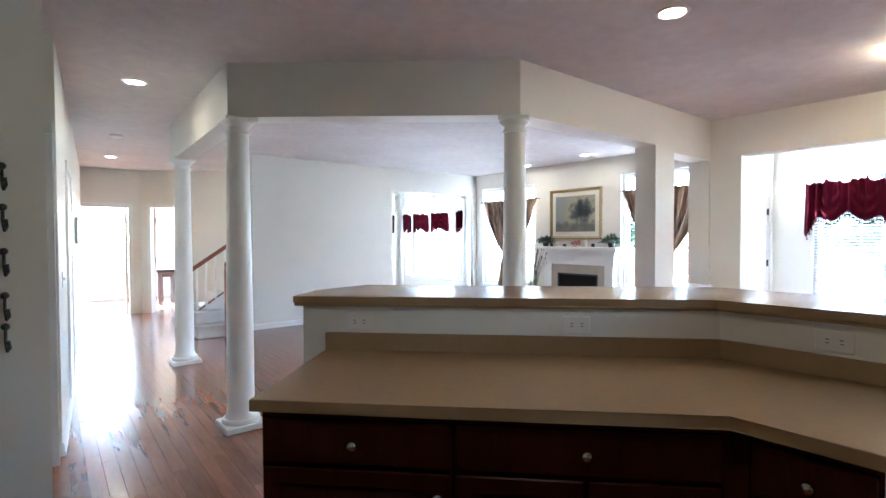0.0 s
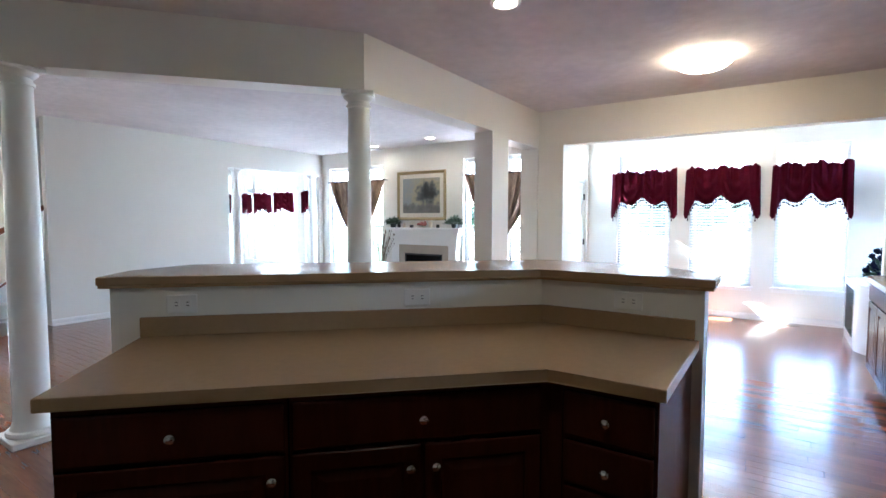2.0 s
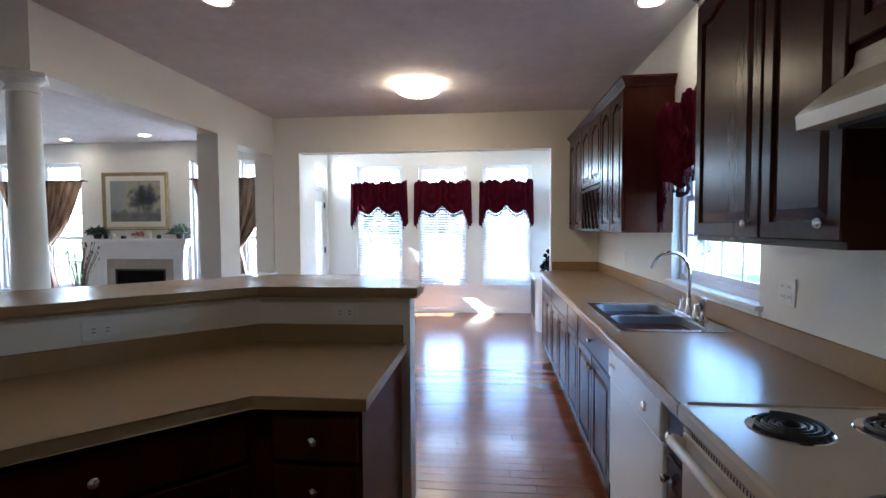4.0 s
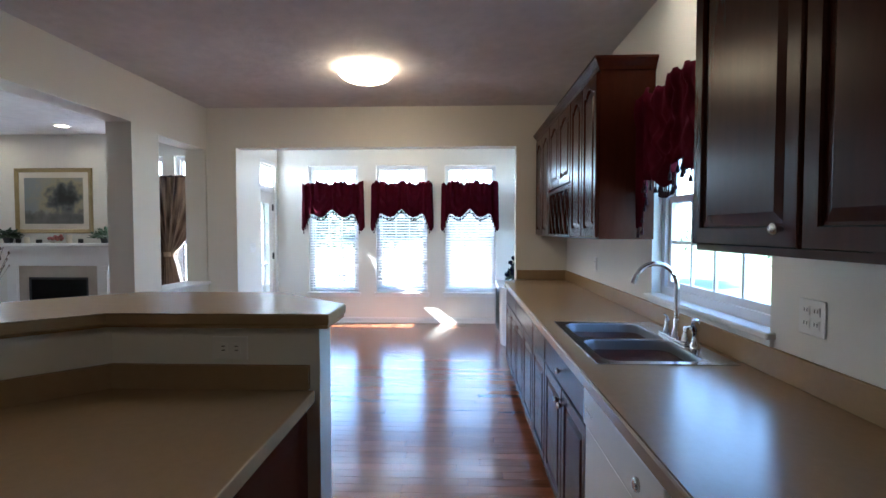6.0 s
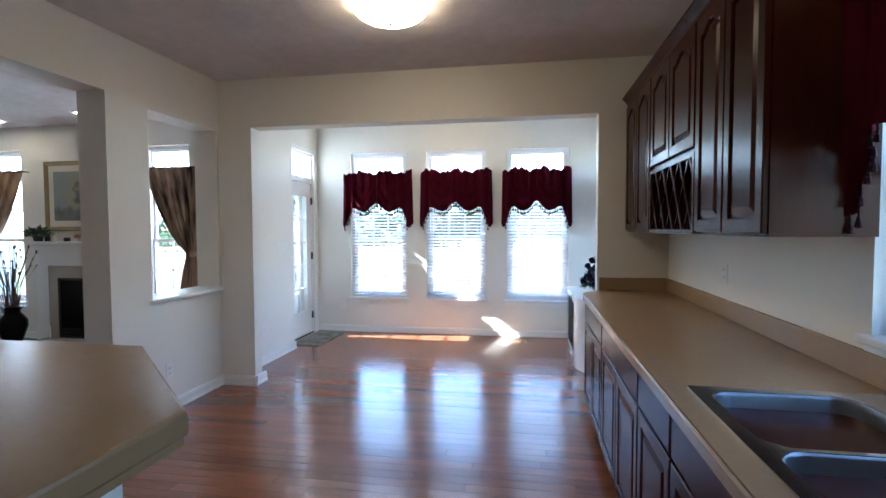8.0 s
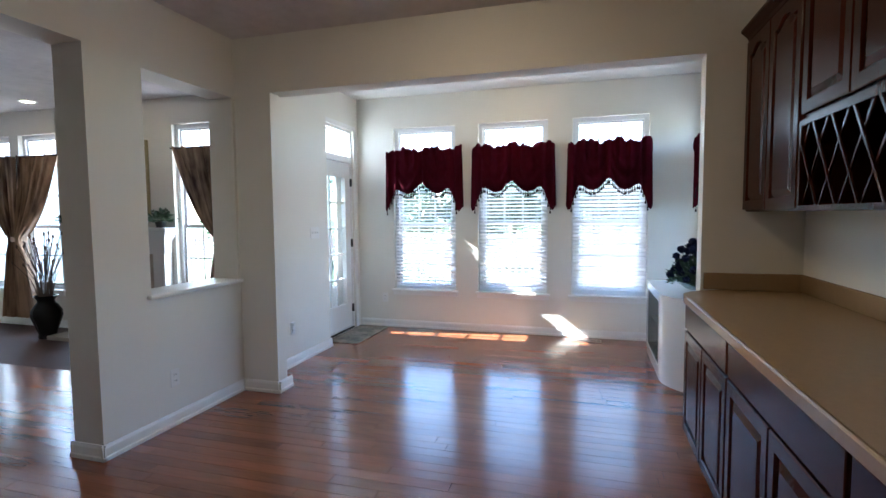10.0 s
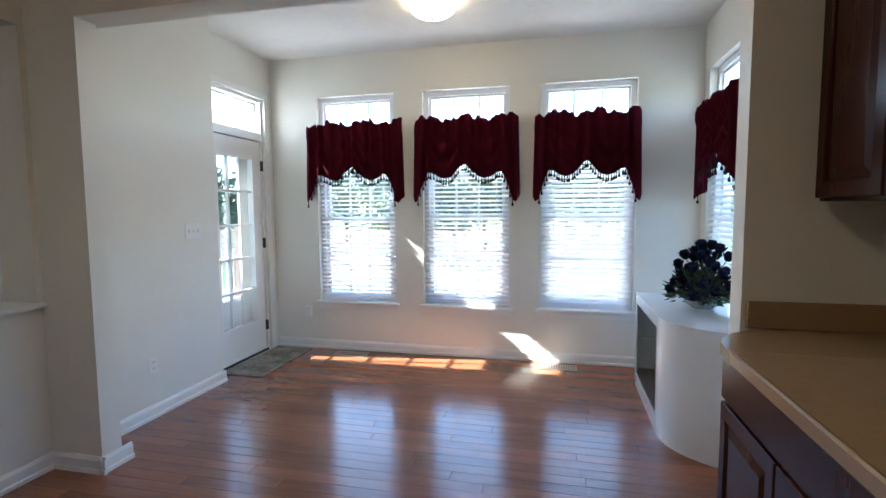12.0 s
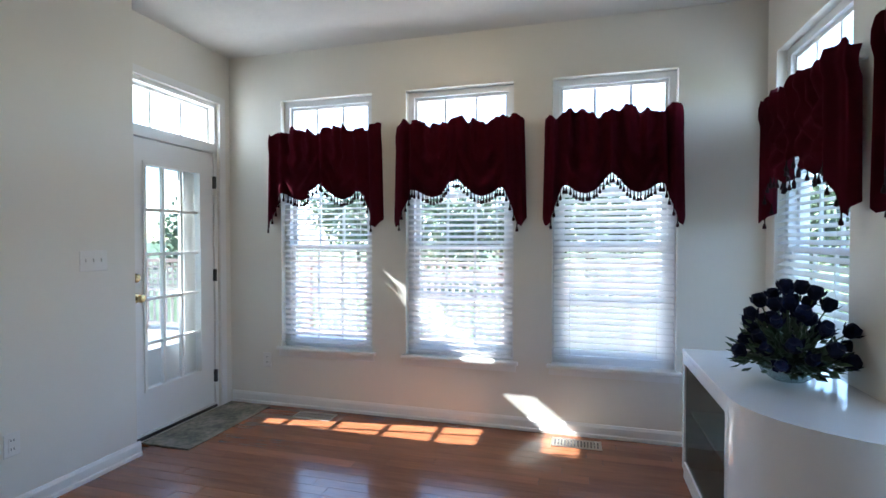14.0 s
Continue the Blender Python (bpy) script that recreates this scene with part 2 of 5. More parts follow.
def lathe(bm, profile, cx=0.0, cy=0.0, seg=24, squash=1.0):
    """A turned shape: profile rows of radius and height."""
    rings = []
    for r, z in profile:
        if r < 1e-5:
            rings.append([bm.verts.new((cx, cy, z))])
        else:
            rings.append([bm.verts.new((cx + r * math.cos(2 * math.pi * i / seg), cy + squash * r * math.sin(2 * math.pi * i / seg), z)) for i in range(seg)])
    for a, b in zip(rings, rings[1:]):
        for i in range(seg):
            j = (i + 1) % seg
            q = [a[i % len(a)], a[j % len(a)], b[j % len(b)], b[i % len(b)]]
            q = [p for k, p in enumerate(q) if p not in q[:k]]
            if len(q) > 2:
                bm.faces.new(q)
    return bm


def tube(bm, pts, r, seg=8, r_end=None):
    pts = [Vector(p) for p in pts]
    rings = []
    n = len(pts)
    for i, p in enumerate(pts):
        d = (pts[min(i + 1, n - 1)] - pts[max(i - 1, 0)]).normalized()
        side = d.cross(Vector((0, 0, 1)) if abs(d.z) < 0.9 else Vector((1, 0, 0))).normalized()
        up = side.cross(d)
        rr = r if r_end is None else r + (r_end - r) * i / max(1, n - 1)
        rings.append([bm.verts.new(p + rr * (math.cos(2 * math.pi * k / seg) * side + math.sin(2 * math.pi * k / seg) * up)) for k in range(seg)])
    for a, b in zip(rings, rings[1:]):
        for k in range(seg):
            bm.faces.new((a[k], a[(k + 1) % seg], b[(k + 1) % seg], b[k]))
    bm.faces.new(rings[0][::-1]), bm.faces.new(rings[-1])
    return bm


def ball(bm, c, r, seg=10, rings=6, flat=1.0):
    prof = [(r * math.sin(math.pi * i / rings), c[2] - flat * r * math.cos(math.pi * i / rings)) for i in range(rings + 1)]
    prof[0], prof[-1] = (0, prof[0][1]), (0, prof[-1][1])
    return lathe(bm, prof, c[0], c[1], seg)


def wall(name, along, a0, a1, t0, t1, z0, z1, holes=(), material=None):
    """A wall along 'x' or 'y' from a0 to a1, t0 to t1 thick, with holes (a0, a1, z0, z1) that go through it; one closed mesh."""
    ca = sorted({a0, a1, *[h[0] for h in holes], *[h[1] for h in holes]})
    cz = sorted({z0, z1, *[h[2] for h in holes], *[h[3] for h in holes]})
    ca, cz = [c for c in ca if a0 <= c <= a1], [c for c in cz if z0 <= c <= z1]

    def solid(i, k):
        if not (0 <= i < len(ca) - 1 and 0 <= k < len(cz) - 1):
            return False
        m, n = (ca[i] + ca[i + 1]) / 2, (cz[k] + cz[k + 1]) / 2
        return not any(h[0] < m < h[1] and h[2] < n < h[3] for h in holes)

    bm, seen = bmesh.new(), {}

    def v(i, t, k):
        if (i, t, k) not in seen:
            p = (ca[i], (t0, t1)[t], cz[k]) if along == "x" else ((t0, t1)[t], ca[i], cz[k])
            seen[i, t, k] = bm.verts.new(p)
        return seen[i, t, k]

    for i in range(len(ca) - 1):
        for k in range(len(cz) - 1):
            if not solid(i, k):
                continue
            for t in (0, 1):
                bm.faces.new((v(i, t, k), v(i + 1, t, k), v(i + 1, t, k + 1), v(i, t, k + 1)))
            for di, dk, e in ((-1, 0, ((i, k), (i, k + 1))), (1, 0, ((i + 1, k), (i + 1, k + 1))), (0, -1, ((i, k), (i + 1, k))), (0, 1, ((i, k + 1), (i + 1, k + 1)))):
                if not solid(i + di, k + dk):
                    (p, q), (r, s) = e
                    bm.faces.new((v(p, 0, q), v(r, 0, s), v(r, 1, s), v(p, 1, q)))
    return tagged(part(name, bm, material or PAINT), kind="structure", category="wall")


# ---- the shell ----
ZC, ZS = 2.755, 2.835            # ceilings of the kitchen and of the sunroom
XO, XB, YL, YR = 6.41, 8.84, 3.0, -0.845
YS = -0.78                       # the sunroom's side wall
XF, YF = 7.75, 8.40              # the family room's end wall and far wall

SR_WINS = [(1.865, 2.655), (0.785, 1.59), (-0.275, 0.52)]
SIDE_WINS = [(7.85, 8.70), (6.70, 7.48)]
FAM_WINS = [(6.74, 7.38), (7.54, 8.18), (4.30, 4.94), (3.50, 4.14)]
DINE_WINS = [(8.66, 8.96), (9.22, 9.96), (10.03, 10.66), (10.80, 11.08), (11.26, 11.58)]
WZ0, WZ1 = 0.478, 2.455
SINK_WIN = (2.98, 4.09, 1.078, 2.20)

tagged(wall("wall_opening", "y", YR - 0.16, YL, XO, XO + 0.12, 0, ZC, [(-0.31, 2.68, -1, 2.33)]), "cream painted wall with a wide square opening into the sunroom")
tagged(wall("wall_family", "x", 5.2, XO + 0.12, YL + 0.001, YL + 0.22, 0, ZC, [(5.57, 6.38, 0.90, 2.31)]), "cream painted wall with a square pass-through")
tagged(wall("wall_sink", "x", -2.6, XO, YR - 0.16, YR, 0, ZC, [SINK_WIN]), "cream painted kitchen wall with a window over the sink")
tagged(wall("wall_side", "x", XO + 0.12, XB + 0.16, YS - 0.18, YS, -0.2, ZS, [(a, b, WZ0, WZ1) for a, b in SIDE_WINS]), "cream painted sunroom side wall with two windows")
tagged(wall("wall_windows", "y", YS, 3.30, XB, XB + 0.16, -0.2, ZS, [(a, b, WZ0, WZ1) for a, b in SR_WINS]), "cream painted sunroom wall with three tall windows")
tagged(wall("wall_sunroom_inner", "x", XO + 0.12, 7.77, 2.975, 3.30, 0, ZS), "cream painted sunroom wall beside the glazed door")
tagged(wall("wall_door", "x", 7.77, XB, 3.14, 3.30, -0.2, ZS, [(7.82, 8.71, 0.0, 2.43)]), "cream painted wall round the glazed door")
tagged(wall("wall_sunroom_head", "y", YS, 2.975, XO + 0.12, XO + 0.16, 2.33, ZS), "cream painted wall above the wide opening")
tagged(wall("wall_fireplace", "y", YL + 0.22, 11.6, XF, XF + 0.18, 0, 2.9, [(a, b, WZ0, WZ1) for a, b in FAM_WINS] + [(a, b, 0.5, 2.45) for a, b in DINE_WINS]), "cream painted fireplace wall with tall windows")
tagged(wall("wall_family_far", "x", 3.02, XF, YF, YF + 0.14, 0, ZC, [(5.61, 7.66, -1, 2.33)]), "plain white wall with a cased opening")
HALL = pose(0.57, 4.63, 0, 0, 0, -3.45)          # the hall runs a little askew
bm = boxed(-0.14, 0.0, 0.0, 7.0, 0, ZC)
bm.transform(HALL)
tagged(part("wall_hall", bm, PAINT), "cream painted hall wall", "wall", kind="structure")
tagged(wall("wall_pantry", "x", -2.6, 0.517, 2.60, 2.72, 0, ZC), "pale wall end beside the hall")
tagged(wall("wall_pantry_back", "x", -2.6, 0.556, 4.49, 4.63, 0, ZC), "cream wall by the hall")
tagged(wall("wall_behind", "y", YR, 2.6, -2.72, -2.6, 0, ZC), "plain kitchen wall")
tagged(wall("wall_recess", "y", 2.72, 4.49, -2.72, -2.6, 0, ZC), "plain recess wall")
tagged(wall("wall_hall_end", "x", 0.86, 1.92, 11.62, 11.74, 0, ZC, [(0.98, 1.73, -1, 2.03)]), "cream painted hall end with a doorway")
tagged(wall("wall_front", "x", -1.0, 11.6, 14.6, 14.75, 0, ZC, [(0.6, 2.5, 0.55, 2.3), (3.2, 4.9, 0.7, 2.2)]), "plain front wall with windows")
tagged(wall("wall_study_side", "y", 11.74, 14.6, -1.0, -0.85, 0, ZC), "plain study wall")
tagged(wall("wall_stair", "x", 3.0, 6.0, 9.62, 9.74, 0, ZC), "white wall beside the stairs")
tagged(wall("wall_dining_back", "x", 5.30, 11.6, 11.6, 11.75, 0, ZC), "plain dining room wall")
tagged(wall("wall_dining_side", "y", YF + 0.14, 11.6, 5.30, 5.44, 0, ZC), "plain dining room wall")
# the slanted hall wall with a second doorway
bm = bmesh.new()
SLANT = pose(1.92, 11.62, 0, 0, 0, -38)
for a, b, c, d in ((0, 0.20, 0, ZC), (0.84, 1.7, 0, ZC), (0.20, 0.84, 2.05, ZC)):
    box(bm, a, b, 0, 0.12, c, d)
bm.transform(SLANT)
tagged(part("wall_hall_slanted", bm, PAINT), "cream painted slanted wall with a doorway", "wall", kind="structure")

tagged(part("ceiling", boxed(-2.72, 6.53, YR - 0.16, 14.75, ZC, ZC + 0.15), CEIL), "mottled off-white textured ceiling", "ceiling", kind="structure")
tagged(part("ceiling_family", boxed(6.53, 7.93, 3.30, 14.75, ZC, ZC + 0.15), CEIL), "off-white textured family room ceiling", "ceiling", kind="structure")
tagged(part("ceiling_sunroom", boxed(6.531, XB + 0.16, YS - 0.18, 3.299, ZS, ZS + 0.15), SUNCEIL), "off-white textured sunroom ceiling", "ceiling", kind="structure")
tagged(part("floor", boxed(-2.72, XB + 0.16, YR - 0.16, 14.75, -0.16, -0.006), GAP), "glossy red-brown oak plank floor", "floor", kind="structure")

# unseen slab, added so that its eave edge narrows the floor's sun strip
tagged(part("roof", boxed(-3.1, 7.99, 3.3, 15.1, 2.90, 3.025), SIDING), "unseen slab over the house, added to narrow the door's sunlight", "roof", kind="structure")

# the dropped header over the columns
HB = 2.35
HEAD = [(5.2, 3.0), (3.25, 3.0), (1.582, 4.405), (1.65, 7.02), (1.84, 7.02), (1.78, 4.50), (3.33, 3.22), (5.2, 3.22)]
tagged(part("header_beam", prism(bmesh.new(), HEAD, HB, ZC - 0.001), PAINT), "cream painted dropped header resting on white columns", "beam", kind="structure")


def baseboard(along, a0, a1, t, out, h=0.09):
    """A skirting along a wall's face at t; out: +1 or -1, the way that it stands proud."""
    bm = bmesh.new()
    prof = [(0, 0), (0.020, 0), (0.020, 0.02), (0.013, 0.026), (0.013, h - 0.02), (0.006, h), (0, h)]
    ring = [[], []]
    for s, a in enumerate((a0, a1)):
        for d, z in prof:
            ring[s].append(bm.verts.new((a, t + out * d, z) if along == "x" else (t + out * d, a, z)))
    for i in range(len(prof)):
        j = (i + 1) % len(prof)
        bm.faces.new((ring[0][i], ring[0][j], ring[1][j], ring[1][i]))
    bm.faces.new(ring[0]), bm.faces.new(ring[1][::-1])
    return tagged(part("baseboard", bm, TRIM), "white moulded baseboard", "baseboard", kind="structure")


baseboard("y", YS + 0.01, 3.12, XB, -1)
baseboard("x", XO + 0.12, 7.79, 2.975, -1)
baseboard("x", 5.18, XO, YL, -1)
baseboard("y", YL - 0.02, YL + 0.24, 5.2, -1)
baseboard("y", 2.65, YL - 0.013, XO, -1)
baseboard("x", XO - 0.02, XO + 0.18, 2.68, -1)
baseboard("x", 3.02, 5.61, YF, -1)
baseboard("y", 0.0, 6.95, 0.0, 1).matrix_world = HALL
tagged(part("trim_4", boxed(0.485, 0.555, 4.472, 4.489, 0, 2.11, bevel=0.003), TRIM), "white door casing at the hall corner", "trim", kind="structure")
baseboard("y", 4.75, YF, XF, -1)
baseboard("x", XO + 0.13, XB, YS, 1)
tagged(part("pass_sill", boxed(5.535, XO - 0.002, YL - 0.035, YL + 0.25, 0.875, 0.902, bevel=0.006), TRIM), "white painted sill of the pass-through", "sill", kind="structure")


# ---- windows ----
def bars(bm, a0, a1, z0, z1, w, t0, t1):
    box(bm, a0, a0 + w, t0, t1, z0, z1), box(bm, a1 - w, a1, t0, t1, z0, z1)
    box(bm, a0 + w, a1 - w, t0, t1, z0, z0 + w), box(bm, a0 + w, a1 - w, t0, t1, z1 - w, z1)


def window(name, label, width, z0, z1, transom=True, cols=3, rows=2, m=None, sill=True):
    """A white double-hung window, its middle at x = 0, room side at y = 0 and glass towards +y."""
    w = new(name)
    tagged(w, label, "window", kind="structure")
    h = width / 2 - 0.002
    bm = bmesh.new()
    bars(bm, -h, h, z0, z1, 0.045, 0.055, 0.135)
    zt = z1 - 0.36 if transom else z1 - 0.045
    if transom:
        box(bm, -h + 0.045, h - 0.045, 0.055, 0.135, zt, zt + 0.06)
    part("window_frame", bm, VINYL, w)
    zm = (z0 + zt) / 2
    for a, b, t in ((z0 + 0.045, zm + 0.02, 0.075), (zm - 0.02, zt, 0.10)):
        bm = bmesh.new()
        bars(bm, -h + 0.045, h - 0.045, a, b, 0.035, t, t + 0.024)
        x0, x1 = -h + 0.08, h - 0.08
        for i in range(1, cols):
            x = x0 + (x1 - x0) * i / cols
            box(bm, x - 0.009, x + 0.009, t + 0.004, t + 0.018, a + 0.035, b - 0.035)
        for i in range(1, rows):
            z = a + 0.035 + (b - a - 0.07) * i / rows
            box(bm, x0, x1, t + 0.005, t + 0.017, z - 0.009, z + 0.009)
        sash = part("sash", bm, VINYL, w)
        p = part("pane", boxed(x0, x1, t + 0.009, t + 0.013, a + 0.035, b - 0.035), PANE, sash)
        p.visible_shadow = False
    if transom:
        bm = bmesh.new()
        x0, x1 = -h + 0.045, h - 0.045
        bars(bm, x0, x1, zt + 0.06, z1 - 0.045, 0.022, 0.08, 0.11)
        for i in range(1, cols):
            x = x0 + (x1 - x0) * i / cols
            box(bm, x - 0.008, x + 0.008, 0.086, 0.104, zt + 0.08, z1 - 0.065)
        sash = part("transom_sash", bm, VINYL, w)
        p = part("pane", boxed(x0 + 0.02, x1 - 0.02, 0.093, 0.097, zt + 0.08, z1 - 0.065), PANE, sash)
        p.visible_shadow = False
    if sill:
        part("window_sill", boxed(-h - 0.035, h + 0.035, -0.035, 0.054, z0 - 0.022, z0 + 0.004, bevel=0.005), TRIM, w)
        part("apron", boxed(-h - 0.02, h + 0.02, -0.012, -0.0005, z0 - 0.07, z0 - 0.0225), TRIM, w)
    w.matrix_world = m
    return w


for i, (a, b) in enumerate(SR_WINS):
    window("window_%d" % (i + 1), "tall white double-hung window with a three-light transom", b - a, WZ0, WZ1, m=pose(XB, (a + b) / 2, 0, 0, 0, -90))
for i, (a, b) in enumerate(SIDE_WINS):
    window("window_%d" % (i + 4), "tall white double-hung side window with a transom", b - a, WZ0, WZ1, m=pose((a + b) / 2, YS, 0, 0, 0, 180))
for i, (a, b) in enumerate(FAM_WINS + DINE_WINS):
    window("window_%d" % (i + 6), "tall white double-hung window with a transom", b - a, WZ0, WZ1 if i < 4 else 2.45, cols=2, m=pose(XF, (a + b) / 2, 0, 0, 0, -90))
window("window_15", "white double-hung window over the sink with muntins", SINK_WIN[1] - SINK_WIN[0], SINK_WIN[2], SINK_WIN[3], transom=False, cols=4, m=pose((SINK_WIN[0] + SINK_WIN[1]) / 2, YR, 0, 0, 0, 180))
for i, (a, b, c, d) in enumerate(((0.6, 2.5, 0.55, 2.3), (3.2, 4.9, 0.7, 2.2))):
    window("window_%d" % (i + 16), "wide white front window", b - a, c, d, transom=False, cols=4, m=pose((a + b) / 2, 14.6, 0))

# ---- columns ----
COL = [(0.0001, 0.045), (0.135, 0.045), (0.140, 0.060), (0.135, 0.078), (0.118, 0.085), (0.110, 0.10), (0.102, 0.125), (0.098, 0.15)]
COL += [(0.098 - 0.018 * max(0, (i / 10) - 0.25) / 0.75, 0.15 + (2.235 - 0.15) * i / 10) for i in range(1, 11)]
COL += [(0.092, 2.238), (0.092, 2.256), (0.080, 2.26), (0.080, 2.285), (0.088, 2.29), (0.108, 2.31), (0.112, 2.322), (0.0001, 2.322)]


def column(x, y, rz=0):
    c = thing("column", "white round Tuscan column on a square plinth", "column", x, y, 0, rz, "columns under the header")
    smooth(part("shaft", lathe(bmesh.new(), COL, seg=32), COLUMN, c), 30)
    part("plinth", boxed(-0.15, 0.15, -0.15, 0.15, 0.0, 0.046, bevel=0.006), COLUMN, c)
    part("abacus", boxed(-0.118, 0.118, -0.118, 0.118, 2.321, HB - 0.0005, bevel=0.005), COLUMN, c)
    return c


first_column = column(1.66, 4.43)
copy_thing(first_column, pose(1.745, 6.86, 0))
copy_thing(first_column, pose(3.30, 3.105, 0, 0, 0, 40))
for x in (5.80, 7.54):
    c = copy_thing(first_column, pose(x, YF + 0.07, 0))
    c.scale = (0.9, 0.9, 2.329 / HB)


# ---- cabinets ----
def arch_outline(x0, x1, z0, z1, rise):
    pts = [(x0, z0), (x1, z0), (x1, z1 - rise)]
    if rise:
        n = 10
        s = (x1 - x0) * 0.16
        pts += [(x1 - s, z1 - rise)] + [(x1 - s - (x1 - x0 - 2 * s) * i / n, z1 - rise + rise * math.sin(math.pi * i / n)) for i in range(1, n)] + [(x0 + s, z1 - rise)]
    return pts + [(x0, z1 - rise)]


def cab_door(parent, x0, x1, z0, z1, y=-0.02, rise=0.0, knob=None, name="door", material=None):
    """A framed door with a raised, square or arched panel, in one closed mesh."""
    fr, c = 0.055, 0.004
    x0, x1, z0, z1 = x0 + 0.0015, x1 - 0.0015, z0 + 0.0015, z1 - 0.0015
    inner = arch_outline(x0 + fr, x1 - fr, z0 + fr, z1 - fr, rise)
    n = len(inner)
    outer = [(x0, z0), (x1, z0), (x1, z1)] + [(x, z1) for x, z in inner[3:-1]] + [(x0, z1)]
    cx, cz = (x0 + x1) / 2, (z0 + z1) / 2

    def shrunk(o, k):
        w, h = max(p[0] for p in o) - min(p[0] for p in o), max(p[1] for p in o) - min(p[1] for p in o)
        return [(cx + (x - cx) * (1 - 2 * k / w), cz + (z - cz) * (1 - 2 * k / h)) for x, z in o]

    bm = bmesh.new()
    loops = [[bm.verts.new((x, yy, z)) for x, z in o] for o, yy in ((outer, y + 0.0195), (outer, y + c), (shrunk(outer, c), y), (shrunk(inner, -0.004), y), (inner, y + 0.005), (inner, y + 0.011), (shrunk(inner, 0.007), y + 0.011), (shrunk(inner, 0.036), y + 0.001))]
    for a, b in zip(loops, loops[1:]):
        for i in range(n):
            bm.faces.new((a[i], a[(i + 1) % n], b[(i + 1) % n], b[i]))
    bm.faces.new(loops[-1]), bm.faces.new(loops[0][::-1])
    d = part(name, bm, material or WOOD, parent)
    if knob:
        put_knob(d, knob[0], y, knob[1])
    return d


def put_knob(parent, x, y, z, material=None):
    bm = bmesh.new()
    lathe(bm, [(0.0001, 0), (0.007, 0), (0.006, 0.010), (0.013, 0.016), (0.016, 0.022), (0.013, 0.028), (0.0001, 0.030)], seg=14)
    bm.transform(Matrix.Translation((x, y, z)) @ pose(0, 0, 0, 90))
    return smooth(part("knob", bm, material or NICKEL, parent, "round satin nickel knob"), 60)


def drawer(parent, x0, x1, z0, z1, y=-0.02, knob=True):
    bm = bmesh.new()
    box(bm, x0 + 0.002, x1 - 0.002, y, y + 0.02, z0 + 0.002, z1 - 0.002, bevel=0.006, seg=2)
    d = part("drawer_front", bm, WOOD, parent)
    if knob:
        put_knob(d, (x0 + x1) / 2, y, (z0 + z1) / 2)
    return d


def base_cabinet(x, y, rz, width, depth, label, doors=2, drawers=1, knobs=(), group="", top=0.888, stack=False):
    """A base unit, its front left corner at (x, y), front towards local -y."""
    c = thing("base_cabinet", label, "cabinet", x, y, 0, rz, group)
    bm = bmesh.new()
    box(bm, 0.001, width - 0.001, 0.0, depth, 0.10, top)
    part("carcass", bm, WOOD, c)
    part("toe_kick", boxed(0.001, width - 0.001, 0.07, depth, 0.0, 0.0995), WOOD, c)
    g = 0.008
    zd = top - 0.018
    w = (width - g) / drawers
    for i in range(drawers):
        drawer(c, g / 2 + i * w + g / 2, (i + 1) * w, zd - 0.145, zd, knob=knobs != "none")
    w = (width - g) / doors
    for i in range(doors):
        x0, x1 = g / 2 + i * w + g / 2, (i + 1) * w
        if stack:
            for k in range(4):
                drawer(c, x0, x1, zd - 0.296 - 0.147 * k, zd - 0.155 - 0.147 * k)
        else:
            right = (i == 0 and doors > 1) or (doors == 1 and knobs == "r")
            cab_door(c, x0, x1, 0.125, zd - 0.155, knob=None if knobs == "none" else (x1 - 0.035 if right else x0 + 0.035, zd - 0.22))
    return c


FR = -0.215          # the front of the sink run's boxes
RUN = "base cabinets of the sink run"
for x1, w, n, k in ((6.225, 0.90, 2, "none"), (5.325, 0.97, 2, "none"), (4.355, 0.455, 1, "none"), (3.90, 0.91, 2, ""), (2.247, 0.168, 1, ""), (1.285, 0.8, 2, ""), (0.485, 0.8, 2, ""), (-0.315, 0.8, 2, "")):
    base_cabinet(x1, FR, 180, w, 0.62, "dark cherry base cabinet with raised-panel doors and a drawer", n, 1, k, RUN)
part("filler", boxed(6.227, XO - 0.001, YR + 0.002, FR - 0.17, 0.0, 0.888), WOOD, tagged(thing("cabinet_filler", "dark cherry filler strip at the run's end", "cabinet"), kind=""))

# worktop of the sink run, cut out round the sink
SX0, SX1, SY0, SY1 = 3.09, 3.93, -0.79, -0.275
top = thing("worktop", "long beige laminate worktop with a low backsplash", "worktop")
bm = bmesh.new()
for a, b, c, d in ((2.080, SX0, YR + 0.002, -0.18), (SX1, 6.05, YR + 0.002, -0.18), (SX0, SX1, YR + 0.002, SY0), (SX0, SX1, SY1, -0.18)):
    box(bm, a, b, c, d, 0.890, 0.930)
bmesh.ops.remove_doubles(bm, verts=bm.verts, dist=0.0005)
part("slab", bm, LAMINATE, top)
ROUND = [(6.11, -0.168), (6.18, -0.175), (6.24, -0.198), (6.29, -0.236), (6.335, -0.285), (6.37, -0.34), (6.404, -0.42)]
part("rounded_end", prism(bmesh.new(), [(6.0505, YR + 0.002), (6.404, YR + 0.002)] + ROUND[::-1] + [(6.0505, -0.168)], 0.886, 0.930, bevel=0.003), LAMINATE, top)
part("front_edge", boxed(2.080, 6.05, -0.1799, -0.168, 0.886, 0.9295, bevel=0.005), LAMINATE, top)
part("backsplash", boxed(2.080, XO - 0.022, YR + 0.001, YR + 0.02, 0.931, 1.03, bevel=0.003), LAMINATE, top)
